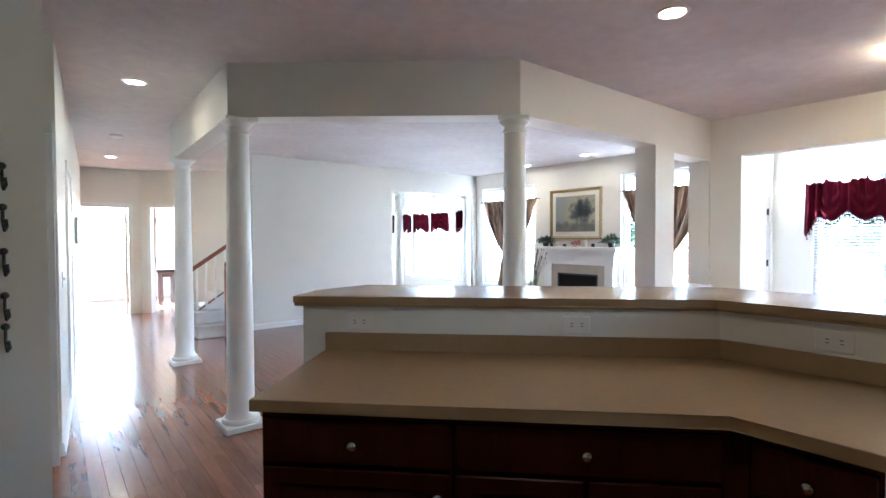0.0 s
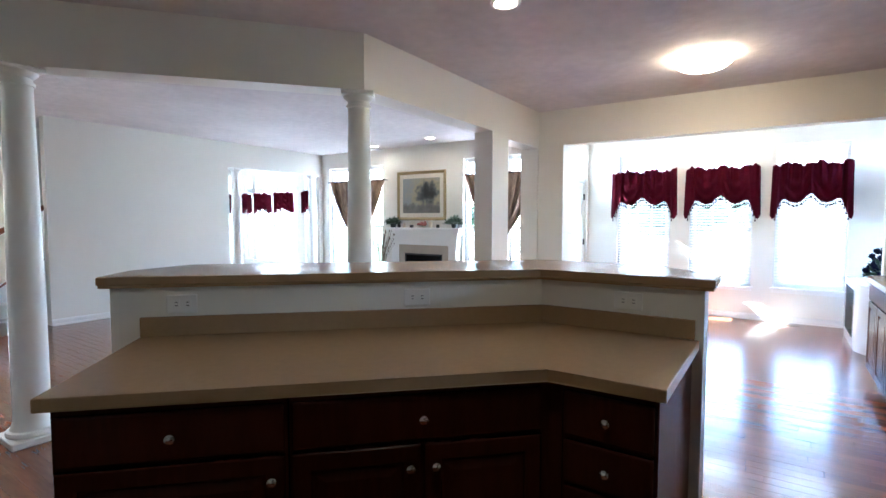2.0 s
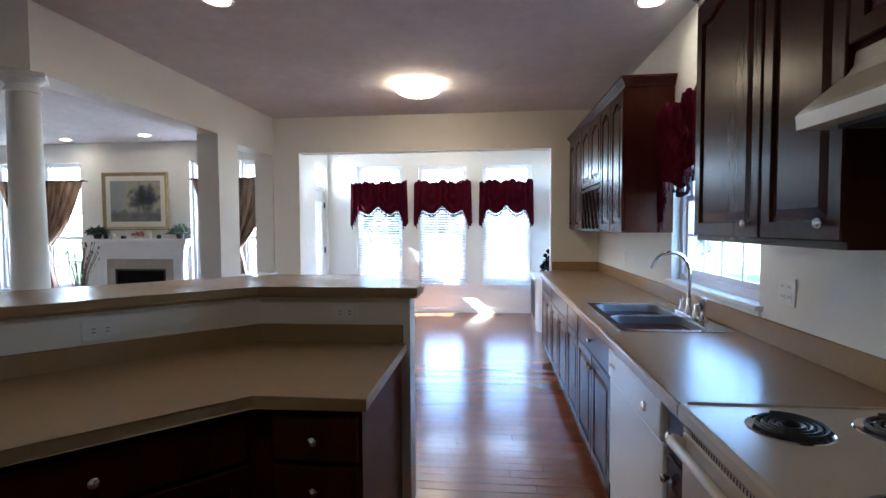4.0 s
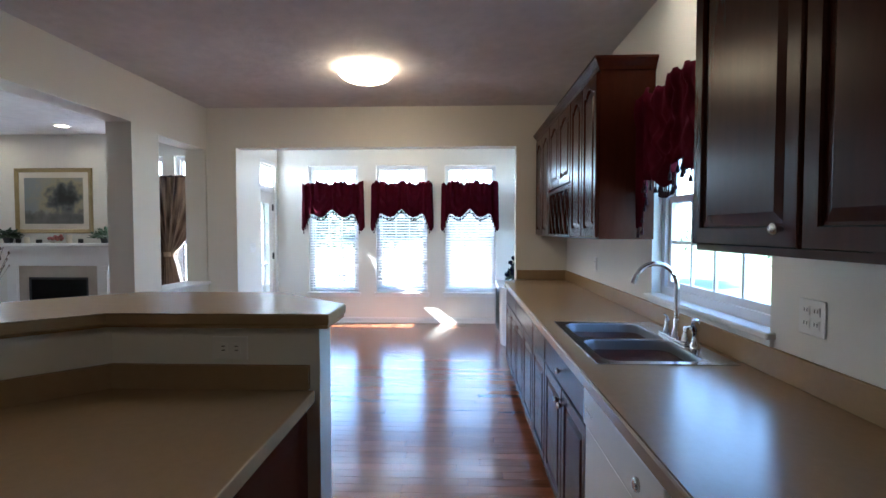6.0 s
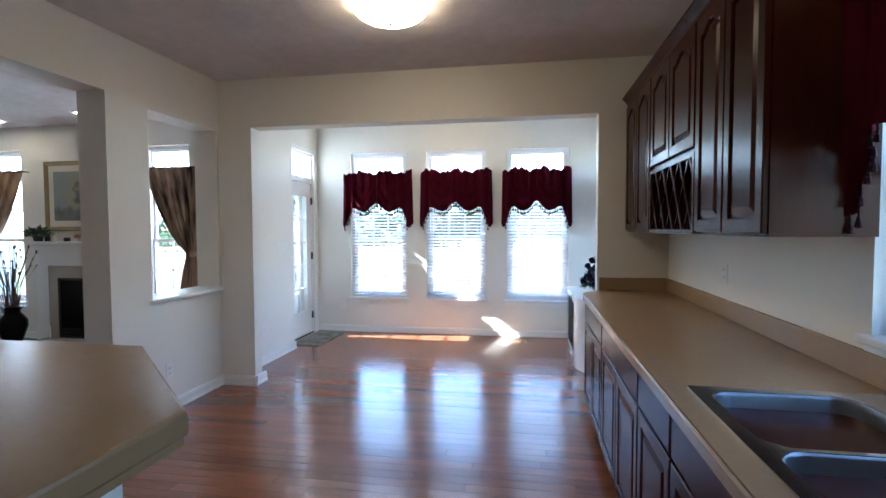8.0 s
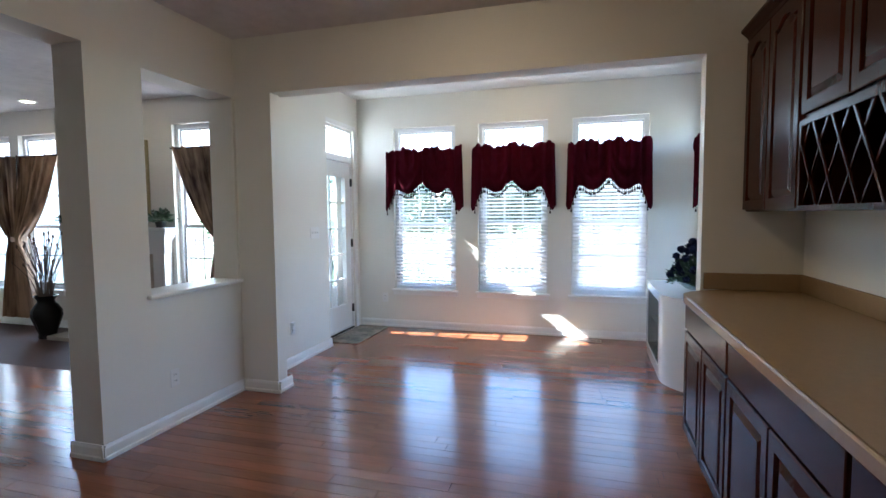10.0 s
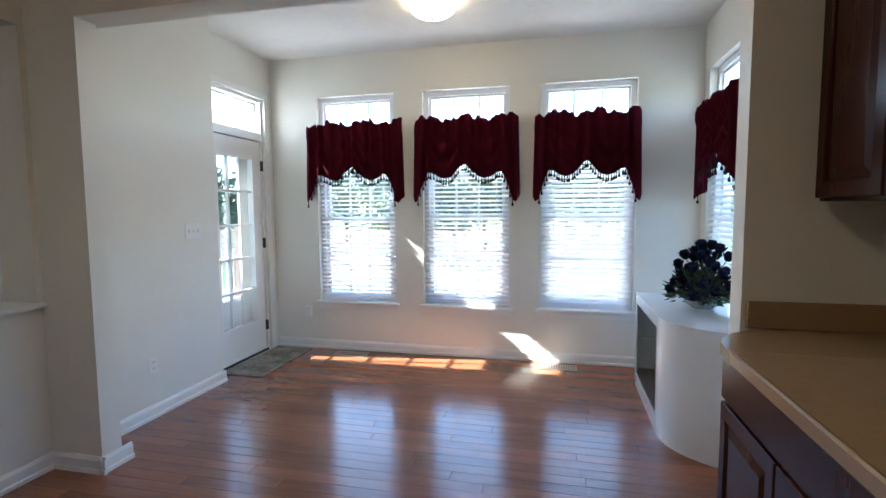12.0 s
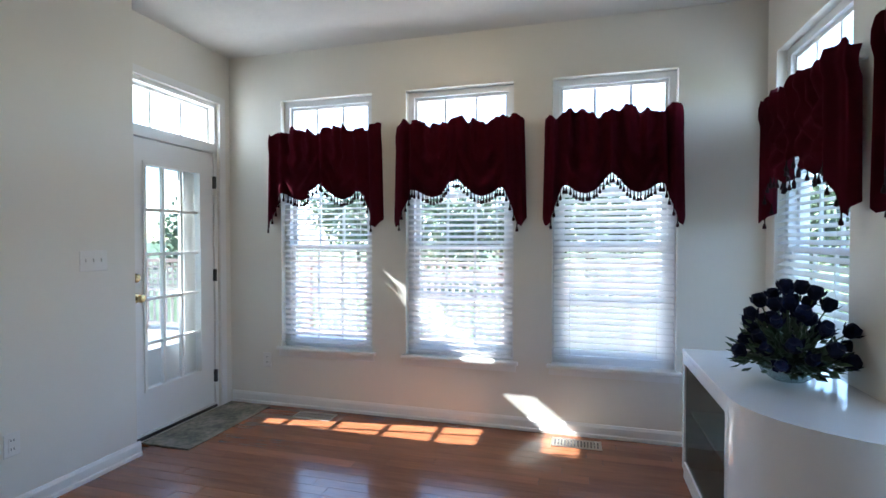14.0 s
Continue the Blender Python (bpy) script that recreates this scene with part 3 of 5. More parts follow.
part("end_splash", boxed(XO - 0.021, XO - 0.001, YR + 0.001, -0.325, 0.931, 1.03, bevel=0.003), LAMINATE, top)
top2 = thing("worktop", "short beige laminate worktop beyond the range", "worktop")
part("slab", boxed(-1.1, 1.283, YR + 0.002, -0.18, 0.890, 0.930, bevel=0.004), LAMINATE, top2)
part("backsplash", boxed(-1.1, 1.283, YR + 0.001, YR + 0.02, 0.931, 1.03), LAMINATE, top2)


def basin(bm, x0, x1, y0, y1, z0, z1, r=0.065):
    """An open bowl with rounded corners and a rolled bottom."""
    def ring(ins, z, rr):
        pts = []
        for cx, cy, a in ((x1 - ins - rr, y1 - ins - rr, 0), (x0 + ins + rr, y1 - ins - rr, 90), (x0 + ins + rr, y0 + ins + rr, 180), (x1 - ins - rr, y0 + ins + rr, 270)):
            for k in range(5):
                t = radians(a + 22.5 * k)
                pts.append(bm.verts.new((cx + rr * math.cos(t), cy + rr * math.sin(t), z)))
        return pts
    rows = [ring(-0.006, z1, r + 0.006), ring(-0.002, z1 - 0.002, r + 0.002), ring(0.001, z1 - 0.008, r), ring(0.008, z0 + 0.06, r), ring(0.014, z0 + 0.03, r - 0.002), ring(0.026, z0 + 0.012, r - 0.008), ring(0.045, z0 + 0.003, r - 0.014), ring(0.075, z0, r - 0.02)]
    for a, b in zip(rows, rows[1:]):
        for i in range(20):
            bm.faces.new((a[i], a[(i + 1) % 20], b[(i + 1) % 20], b[i]))
    bm.faces.new(rows[-1])
    return rows[0]


sink = thing("sink", "double-bowl stainless steel sink set in the worktop", "sink")
zr = 0.934
xm = (SX0 + SX1) / 2
for x0, x1 in ((SX0 + 0.025, xm - 0.012), (xm + 0.012, SX1 - 0.025)):
    bm = bmesh.new()
    basin(bm, x0, x1, SY0 + 0.10, SY1 - 0.025, 0.745, zr)
    smooth(part("bowl", bm, STEEL, sink), 50)
bm = bmesh.new()
for a, b, c, d in ((SX0 - 0.02, SX0 + 0.02, SY0 - 0.005, SY1 + 0.02), (SX1 - 0.02, SX1 + 0.02, SY0 - 0.005, SY1 + 0.02), (xm - 0.008, xm + 0.008, SY0 + 0.09, SY1 - 0.02), (SX0 + 0.02, SX1 - 0.02, SY0 - 0.005, SY0 + 0.095), (SX0 + 0.02, SX1 - 0.02, SY1 - 0.02, SY1 + 0.02)):
    box(bm, a, b, c, d, 0.9305, zr + 0.001)
for x0, x1 in ((SX0 + 0.02, xm - 0.008), (xm + 0.008, SX1 - 0.02)):
    for cx, sx in ((x0, 1), (x1, -1)):
        for cy, sy in ((SY0 + 0.095, 1), (SY1 - 0.02, -1)):
            prism(bm, [(cx, cy), (cx + sx * 0.05, cy), (cx + sx * 0.022, cy + sy * 0.022), (cx, cy + sy * 0.05)][::(1 if sx * sy > 0 else -1)], 0.931, zr + 0.0005)
part("rim", bm, RIMSTEEL, sink)
for x in ((SX0 + xm) / 2, (SX1 + xm) / 2):
    bm = bmesh.new()
    lathe(bm, [(0.0001, 0.748), (0.03, 0.748), (0.042, 0.751), (0.045, 0.7455), (0.0001, 0.7455)], x, -0.47, 20)
    part("drain", bm, CHROME, sink)

fc = thing("faucet", "tall chrome gooseneck faucet with two levers and a sprayer", "faucet", 3.52, -0.745, 0.935)
part("deck_plate", prism(bmesh.new(), [(-0.13 + 0.03 * math.cos(t), 0.03 * math.sin(t)) for t in np.linspace(math.pi / 2, 1.5 * math.pi, 8)] + [(0.13 + 0.03 * math.cos(t), 0.03 * math.sin(t)) for t in np.linspace(-math.pi / 2, math.pi / 2, 8)], 0.0005, 0.014, bevel=0.004), CHROME, fc)
bm = bmesh.new()
tube(bm, [(0, 0, 0.01), (0, 0, 0.12), (0, 0, 0.255)] + [(0, 0.10 - 0.10 * math.cos(a), 0.255 + 0.10 * math.sin(a)) for a in np.linspace(0.2, 2.7, 12)] + [(0, 0.205, 0.262)], 0.012, 12)
lathe(bm, [(0.024, 0.012), (0.020, 0.03), (0.014, 0.06), (0.0135, 0.09), (0.0115, 0.10)], seg=16)
smooth(part("spout", bm, CHROME, fc))
for x in (-0.10, 0.10):
    bm = bmesh.new()
    lathe(bm, [(0.022, 0.012), (0.018, 0.03), (0.012, 0.055), (0.014, 0.07), (0.010, 0.078), (0.0001, 0.08)], x, 0, 14)
    tube(bm, [(x, 0, 0.07), (x * 1.25, -0.01, 0.082), (x * 1.7, -0.015, 0.088)], 0.007, 8, 0.005)
    smooth(part("lever", bm, CHROME, fc))
bm = bmesh.new()
lathe(bm, [(0.022, 0.001), (0.020, 0.02), (0.013, 0.03), (0.013, 0.07), (0.019, 0.085), (0.017, 0.125), (0.0001, 0.13)], -0.19, 0, 14)
smooth(part("sprayer", bm, CHROME, fc))


def upper_cabinet(x, width, z0, z1, label, doors, rise=0.035, knobs=True, lattice=None, crown=True):
    """A wall unit whose left end, seen from the front, is at x; front towards +y."""
    c = thing("wall_cabinet", label, "cabinet", x, -0.53, 0, 180, "wall cabinets of the sink run")
    d = -0.53 - YR - 0.001
    if lattice:
        a, b, zl = lattice
        for n, x0, x1, y0, q0, q1 in (("carcass", 0, a, 0, z0, z1), ("carcass", b, width, 0, z0, z1), ("carcass", a + 0.0005, b - 0.0005, 0, zl, z1), ("rack_floor", a + 0.0005, b - 0.0005, 0, z0, z0 + 0.02), ("rack_back", a + 0.0005, b - 0.0005, d - 0.01, z0 + 0.0205, zl - 0.0005)):
            part(n, boxed(x0, x1, y0, d, q0, q1), WOOD, c)
    else:
        part("carcass", boxed(0, width, 0, d, z0, z1), WOOD, c)
    for x0, x1, za, side in doors:
        cab_door(c, x0, x1, za, z1 - 0.03, rise=rise, knob=((x0 + 0.05 if side == "l" else x1 - 0.055), za + 0.05) if side else None)
    if lattice:
        a, b, zl = lattice
        bm = bmesh.new()
        bars(bm, a, b, z0 + 0.0, zl, 0.022, -0.02, -0.001)
        part("rack_frame", bm, WOOD, c)
        n = 5
        w, h = b - a - 0.04, zl - z0 - 0.04
        step = w / n
        for s in (1, -1):
            bm = bmesh.new()
            for i in range(-4, n + 4):
                x0 = a + 0.02 + i * step if s > 0 else b - 0.02 - i * step
                x1, q0, q1 = x0 + s * h * 0.62, z0 + 0.02, zl - 0.02
                lo, hi = a + 0.02, b - 0.02
                pts = [(x0, q0), (x1, q1)]
                k = (q1 - q0) / (x1 - x0)
                pts = [(min(max(p, lo), hi), q + k * (min(max(p, lo), hi) - p)) for p, q in pts]
                if (pts[1][1] - pts[0][1]) < 0.03:
                    continue
                t = 0.007
                upright(bm, [(pts[0][0] - t, pts[0][1]), (pts[0][0] + t, pts[0][1]), (pts[1][0] + t, pts[1][1]), (pts[1][0] - t, pts[1][1])], -0.014 + 0.005 * s, -0.007 + 0.005 * s)
            part("lattice", bm, WOOD, c)
    if crown:
        bm = bmesh.new()
        prof = [(0, 0), (0.010, 0), (0.015, 0.018), (0.032, 0.045), (0.042, 0.058), (0.042, 0.072), (0, 0.072)]
        rows = []
        for cx, cy, sx, sy in ((0, d, -1, 0), (0, 0, -1, -1), (width, 0, 1, -1), (width, d, 1, 0)):
            rows.append([bm.verts.new((cx + sx * o, cy + sy * o, z1 - 0.02 + zz)) for o, zz in prof])
        for p, q in zip(rows, rows[1:]):
            for i in range(len(prof)):
                j = (i + 1) % len(prof)
                bm.faces.new((p[i], p[j], q[j], q[i]))
        bm.faces.new(rows[0]), bm.faces.new(rows[-1])
        part("crown_moulding", bm, WOOD, c)
    return c


upper_cabinet(6.37, 2.30, 1.395, 2.385, "dark cherry wall cabinet with arched doors and a wine rack", [(0.005, 0.375, 1.405, ""), (0.38, 0.765, 1.405, ""), (0.79, 1.195, 1.80, ""), (1.20, 1.61, 1.80, ""), (1.625, 1.955, 1.405, ""), (1.96, 2.295, 1.405, "")], lattice=(0.78, 1.615, 1.775))
upper_cabinet(2.875, 0.915, 1.38, 2.40, "dark cherry wall cabinet with two arched doors", [(0.005, 0.53, 1.40, "r"), (0.54, 0.92, 1.40, "r")])
upper_cabinet(1.958, 0.76, 1.875, 2.42, "short dark cherry wall cabinet above the range hood", [(0.005, 0.375, 1.885, ""), (0.38, 0.755, 1.885, "")], crown=True)
upper_cabinet(1.196, 1.6, 1.38, 2.42, "dark cherry wall cabinet beyond the range", [(0.005, 0.395, 1.40, ""), (0.40, 0.795, 1.40, ""), (0.80, 1.195, 1.40, ""), (1.20, 1.595, 1.40, "")])

# range hood
hood = thing("range_hood", "almond enamel range hood under the short cabinet", "range hood")
bm = bmesh.new()
prof = [(YR + 0.002, 1.685), (-0.41, 1.685), (-0.406, 1.72), (-0.42, 1.735), (-0.51, 1.81), (-0.53, 1.84), (-0.535, 1.873), (YR + 0.002, 1.873)]
a, b = [bm.verts.new((1.20, y, z)) for y, z in prof], [bm.verts.new((1.975, y, z)) for y, z in prof]
bm.faces.new(a), bm.faces.new(b[::-1])
for i in range(len(prof)):
    j = (i + 1) % len(prof)
    bm.faces.new((a[i], b[i], b[j], a[j]))
part("canopy", bm, ALMOND, hood)
part("filter", boxed(1.25, 1.90, -0.78, -0.46, 1.676, 1.684), DARK, hood)

# ---- dishwasher ----
dw = thing("dishwasher", "white dishwasher built in under the worktop", "dishwasher")
part("body", boxed(2.251, 2.986, YR + 0.03, -0.22, 0.10, 0.886), PLASTIC, dw)
part("door", boxed(2.254, 2.983, -0.219, -0.190, 0.225, 0.735, bevel=0.006), ENAMEL, dw)
part("lower_panel", boxed(2.254, 2.983, -0.219, -0.196, 0.10, 0.219, bevel=0.004), ENAMEL, dw)
panel = part("control_panel", boxed(2.254, 2.983, -0.219, -0.180, 0.738, 0.882, bevel=0.012, seg=3), ENAMEL, dw)
part("toe_kick", boxed(2.254, 2.983, -0.30, -0.2195, 0.0, 0.099), DARK, dw)
bm = bmesh.new()
lathe(bm, [(0.0001, 0.0), (0.019, 0.0), (0.018, 0.008), (0.013, 0.011), (0.0001, 0.011)], seg=18)
bm.transform(Matrix.Translation((2.42, -0.180, 0.80)) @ pose(0, 0, 0, -90))
part("dial", bm, NICKEL, panel)
for i in range(3):
    part("button", boxed(2.86 + 0.032 * i, 2.882 + 0.032 * i, -0.1805, -0.176, 0.80, 0.815, bevel=0.0015), PLASTIC, panel)

# ---- range ----
RX0, RX1 = 1.288, 2.076
rg = thing("range", "white electric range with four black coil burners", "range")
part("body", boxed(RX0, RX1, YR + 0.05, -0.215, 0.0, 0.885), ALMOND, rg)
part("cooktop", boxed(RX0 - 0.0, RX1, YR + 0.05, -0.165, 0.886, 0.938, bevel=0.012, seg=2), ALMOND, rg)
for x in (RX0 + 0.012, RX1 - 0.012):
    smooth(part("raised_rim", tube(bmesh.new(), [(x, -0.19, 0.938), (x, -0.76, 0.938)], 0.006, 8), ALMOND, rg))
part("oven_door", boxed(RX0 + 0.005, RX1 - 0.005, -0.2145, -0.180, 0.22, 0.858, bevel=0.006), ALMOND, rg)
part("oven_window", boxed(RX0 + 0.16, RX1 - 0.16, -0.1795, -0.177, 0.42, 0.64), GLOSSBLACK, rg)
part("drawer", boxed(RX0 + 0.005, RX1 - 0.005, -0.2145, -0.185, 0.03, 0.205, bevel=0.006), ALMOND, rg)
bm = bmesh.new()
tube(bm, [(RX0 + 0.02, -0.181, 0.825), (RX0 + 0.02, -0.15, 0.838), (RX0 + 0.04, -0.138, 0.842), (RX1 - 0.04, -0.138, 0.842), (RX1 - 0.02, -0.15, 0.838), (RX1 - 0.02, -0.181, 0.825)], 0.015, 10)
smooth(part("oven_handle", bm, ALMOND, rg))
vent = part("vent_strip", boxed(RX0 + 0.01, RX1 - 0.01, -0.2145, -0.182, 0.861, 0.884), ALMOND, rg)
for i in range(46):
    part("vent_slot", boxed(RX0 + 0.06 + 0.0145 * i, RX0 + 0.065 + 0.0145 * i, -0.1825, -0.181, 0.864, 0.881), DARK, vent)
bg = part("backguard", boxed(RX0, RX1, YR + 0.002, YR + 0.05, 0.886, 1.14, bevel=0.012, seg=2), ALMOND, rg)
part("clock_panel", boxed(RX0 + 0.25, RX1 - 0.25, YR + 0.0505, YR + 0.053, 1.0, 1.09), GLOSSBLACK, bg)
for x in (RX0 + 0.08, RX0 + 0.17, RX1 - 0.17, RX1 - 0.08):
    bm = bmesh.new()
    lathe(bm, [(0.0001, 0), (0.024, 0), (0.02, 0.02), (0.0001, 0.021)], seg=14)
    bm.transform(Matrix.Translation((x, YR + 0.0505, 1.04)) @ pose(0, 0, 0, -90))
    part("control_knob", bm, PLASTIC, bg)
for x, y, r in ((1.90, -0.37, 0.085), (1.89, -0.64, 0.10), (1.49, -0.38, 0.10), (1.48, -0.65, 0.08)):
    bm = bmesh.new()
    lathe(bm, [(0.0001, 0.9385), (r + 0.002, 0.9385), (r + 0.008, 0.9415), (r + 0.011, 0.939), (r + 0.011, 0.9375)], x, y, 28)
    pan = smooth(part("drip_pan", bm, CHROME, rg))
    bm = bmesh.new()
    turns = 4
    pts = [(x + (0.02 + (r - 0.02) * i / (turns * 18)) * math.cos(i * math.pi / 9), y + (0.02 + (r - 0.02) * i / (turns * 18)) * math.sin(i * math.pi / 9), 0.948) for i in range(turns * 18 + 1)]
    tube(bm, pts, 0.0065, 5)
    part("coil", bm, BLACK, pan, "black electric coil")


# ---- wall plates ----
def plate(x, y, z, rz, width=0.075, kind="outlet", label="white plastic wall outlet plate"):
    """A wall plate; its face towards local -y."""
    p = thing("wall_" + kind, label, kind, x, y, z, rz)
    part("plate", boxed(-width / 2, width / 2, -0.006, -0.0003, -0.058, 0.058, bevel=0.003), PLASTIC, p)
    if kind == "outlet":
        for i in range(max(1, round(width / 0.075))):
            cx = (i - (max(1, round(width / 0.075)) - 1) / 2) * 0.046
            for cz in (-0.021, 0.021):
                s = part("socket", boxed(cx - 0.016, cx + 0.016, -0.0085, -0.0062, cz - 0.014, cz + 0.014), PLASTIC, p)
                bm = bmesh.new()
                box(bm, cx - 0.008, cx - 0.005, -0.0092, -0.0086, cz - 0.004, cz + 0.007), box(bm, cx + 0.005, cx + 0.008, -0.0092, -0.0086, cz - 0.004, cz + 0.007)
                part("slots", bm, DARK, s)
    else:
        n = max(1, round(width / 0.055))
        for i in range(n):
            cx = (i - (n - 1) / 2) * 0.046
            part("toggle", boxed(cx - 0.006, cx + 0.006, -0.016, -0.0062, -0.006, 0.014), PLASTIC, p)
    return p


plate(2.765, YR, 1.17, 180, 0.12)
plate(2.16, YR, 1.17, 180)
plate(5.28, YR, 1.17, 180)
plate(5.72, YL, 0.32, 0)
plate(7.07, 2.975, 0.355, 0)
plate(7.50, 2.975, 1.225, 0, 0.165, "switch", "white triple light switch plate")
plate(XB, 2.79, 0.365, -90)
plate(0, 0, 0, 0, 0.075, "switch", "white hall light switch plate").matrix_world = HALL @ pose(0, 0.45, 1.15, 0, 0, 90)

# ---- island ----
N, U = Vector((0.7071, 0.7071)), Vector((0.7071, -0.7071))


def nu(n, u):
    p = N * n + U * u
    return (p.x, p.y)


def bend(n, x):
    return (x, n * 1.41421 - x)


CF, BF, BB = 2.180, 2.87, 3.41          # counter front, bar front and bar back, along the slanted leg
isl = thing("island_worktop", "beige laminate worktop of the angled island", "worktop")
part("slab", prism(bmesh.new(), [nu(CF, -0.765), bend(CF, 2.007), (2.007, 0.728), (2.688, 0.728), bend(2.888, 2.70), nu(2.888, -0.765)], 0.905, 0.945, bevel=0.004), LAMINATE, isl)
part("backsplash", prism(bmesh.new(), [nu(2.868, -0.763), bend(2.868, 2.68), (2.68, 0.745), (2.699, 0.745), bend(2.887, 2.699), nu(2.887, -0.763)], 0.946, 1.022, bevel=0.002), LAMINATE, isl)
tagged(part("pony_wall", prism(bmesh.new(), [nu(2.89, -0.875), bend(2.89, 2.702), (2.702, 0.715), (2.83, 0.715), bend(3.018, 2.83), nu(3.018, -0.875)], 0, 1.140), PAINT), "cream painted half wall behind the island worktop", "wall", kind="structure")
BAR = [nu(BF, -0.915), bend(BF, 2.675), (2.675, 0.678), (2.90, 0.678), (3.215, 1.02), bend(BB, 3.215), nu(BB, -0.72), nu(3.13, -0.90)]
bar = thing("bar_top", "raised beige laminate bar top with clipped corners", "bar top")
part("slab", prism(bmesh.new(), BAR, 1.1512, 1.187, bevel=0.006), LAMINATE, bar)
part("underlay", prism(bmesh.new(), [nu(BF + 0.004, -0.91), bend(BF + 0.004, 2.68), (2.68, 0.683), (2.898, 0.683), (3.21, 1.022), bend(BB - 0.004, 3.21), nu(BB - 0.004, -0.718), nu(3.128, -0.895)], 1.1405, 1.1508), LAMINATE, bar)
ISL = "base cabinets of the island"
fx, fy = nu(CF + 0.035, -0.74)
base_cabinet(fx, fy, -45, 0.612, 0.63, "very dark cherry island cabinet with a drawer over a door", 1, 1, "r", ISL, top=0.903)
fx, fy = nu(CF + 0.035, -0.126)
base_cabinet(fx, fy, -45, 0.785, 0.63, "very dark cherry island cabinet with a wide drawer over two doors", 2, 1, "", ISL, top=0.903)
tagged(part("cabinet_filler", prism(bmesh.new(), [nu(CF + 0.04, 0.660), bend(CF + 0.04, 2.052), (2.052, 1.04), (2.69, 1.04), nu(2.80, 0.660)], 0, 0.903), WOOD), "dark cherry corner filler of the island", "cabinet")
base_cabinet(2.042, 1.035, -90, 0.285, 0.64, "very dark cherry narrow island cabinet with stacked drawers", 1, 1, "", ISL, top=0.903, stack=True)
for n, u, z, rz in ((2.889, -0.611, 1.072, -45), (2.889, 0.345, 1.072, -45)):
    x, y = nu(n, u)
    plate(x, y, z, rz)
plate(2.701, 1.0, 1.074, -90)
for o in list(scene.objects):
    if o.name.startswith("wall_outlet") and 1.07 < o.location.z < 1.08:
        o.rotation_euler.y = radians(90)

# ---- ceiling lights ----
def can_light(x, y, z):
    c = thing("recessed_light", "lit round recessed ceiling light with a white trim", "ceiling light", x, y, z, 0, "recessed lights")
    smooth(part("trim_ring", lathe(bmesh.new(), [(0.070, -0.001), (0.095, -0.001), (0.093, -0.010), (0.074, -0.014), (0.070, -0.010)], seg=28), TRIM, c))
    part("bulb", lathe(bmesh.new(), [(0.0001, -0.0075), (0.040, -0.0075), (0.069, -0.004), (0.069, -0.001), (0.0001, -0.001)], seg=20), CANGLOW, c)


# the last one, at (1.2, 0.9), is unseen and added to light the kitchen
for x, y, z in ((3.37, 1.93, ZC), (3.66, -0.56, ZC), (1.105, 5.33, ZC), (1.325, 9.97, ZC), (7.20, 5.24, ZC), (7.37, 6.61, ZC), (1.2, 0.9, ZC)):
    can_light(x, y, z)


def dome_light(x, y, z, r):
    c = thing("ceiling_dome_light", "lit frosted glass dome light flush on the ceiling", "ceiling light", x, y, z)
    smooth(part("pan", lathe(bmesh.new(), [(0.0001, -0.0005), (r * 0.86, -0.0005), (r * 0.90, -0.012), (r * 0.88, -0.022), (0.0001, -0.022)], seg=36), TRIM, c))
    prof = [(r * math.cos(a) * 0.97, -0.018 - 0.100 * math.sin(a)) for a in np.linspace(0, math.pi / 2 - 0.05, 9)] + [(0.0001, -0.118)]
    smooth(part("bowl", lathe(bmesh.new(), prof, seg=36), DOMEGLOW, c))
    part("finial", ball(bmesh.new(), (0, 0, -0.122), 0.011), NICKEL, c)


dome_light(5.19, 1.04, ZC, 0.235)
dome_light(7.88, 1.24, ZS, 0.18)
sd = thing("smoke_detector", "round white smoke detector on the hall ceiling", "smoke detector", 1.216, 7.96, ZC)
smooth(part("case", lathe(bmesh.new(), [(0.0001, -0.0005), (0.07, -0.0005), (0.068, -0.025), (0.045, -0.036), (0.0001, -0.038)], seg=24), PLASTIC, sd))

# ---- door to the deck ----
door = thing("door_1", "white glazed exterior door with fifteen lights, closed", "door")
tagged(door, kind="structure")
bm = bmesh.new()
bars(bm, 7.822, 8.708, 0.001, 2.428, 0.03, 3.155, 3.29)
box(bm, 7.852, 8.678, 3.155, 3.29, 2.035, 2.105)
part("door_frame", bm, TRIM, door)
bm = bmesh.new()
box(bm, 8.708, 8.77, 3.125, 3.1395, 0, 2.485), box(bm, 7.772, 7.821, 3.125, 3.1395, 0, 2.43), box(bm, 7.772, 8.708, 3.125, 3.1395, 2.431, 2.485)
part("casing", bm, TRIM, door)
GX0, GX1, GZ0, GZ1 = 8.03, 8.525, 0.325, 1.855
bm = bmesh.new()
for a, b, c, d in ((7.858, GX0, 0.024, 2.026), (GX1, 8.673, 0.024, 2.026), (GX0, GX1, 0.024, GZ0), (GX0, GX1, GZ1, 2.026)):
    box(bm, a, b, 3.17, 3.212, c, d)
bmesh.ops.remove_doubles(bm, verts=bm.verts, dist=0.0005)
leaf = part("leaf", bm, TRIM, door)
bm = bmesh.new()
bars(bm, GX0 - 0.02, GX1 + 0.02, GZ0 - 0.02, GZ1 + 0.02, 0.022, 3.158, 3.1695)
part("glazing_bead", bm, TRIM, leaf)
bm = bmesh.new()
for i in range(1, 3):
    x = GX0 + (GX1 - GX0) * i / 3
    box(bm, x - 0.010, x + 0.010, 3.178, 3.204, GZ0, GZ1)
for i in range(1, 5):
    z = GZ0 + (GZ1 - GZ0) * i / 5
    box(bm, GX0, GX1, 3.180, 3.202, z - 0.010, z + 0.010)
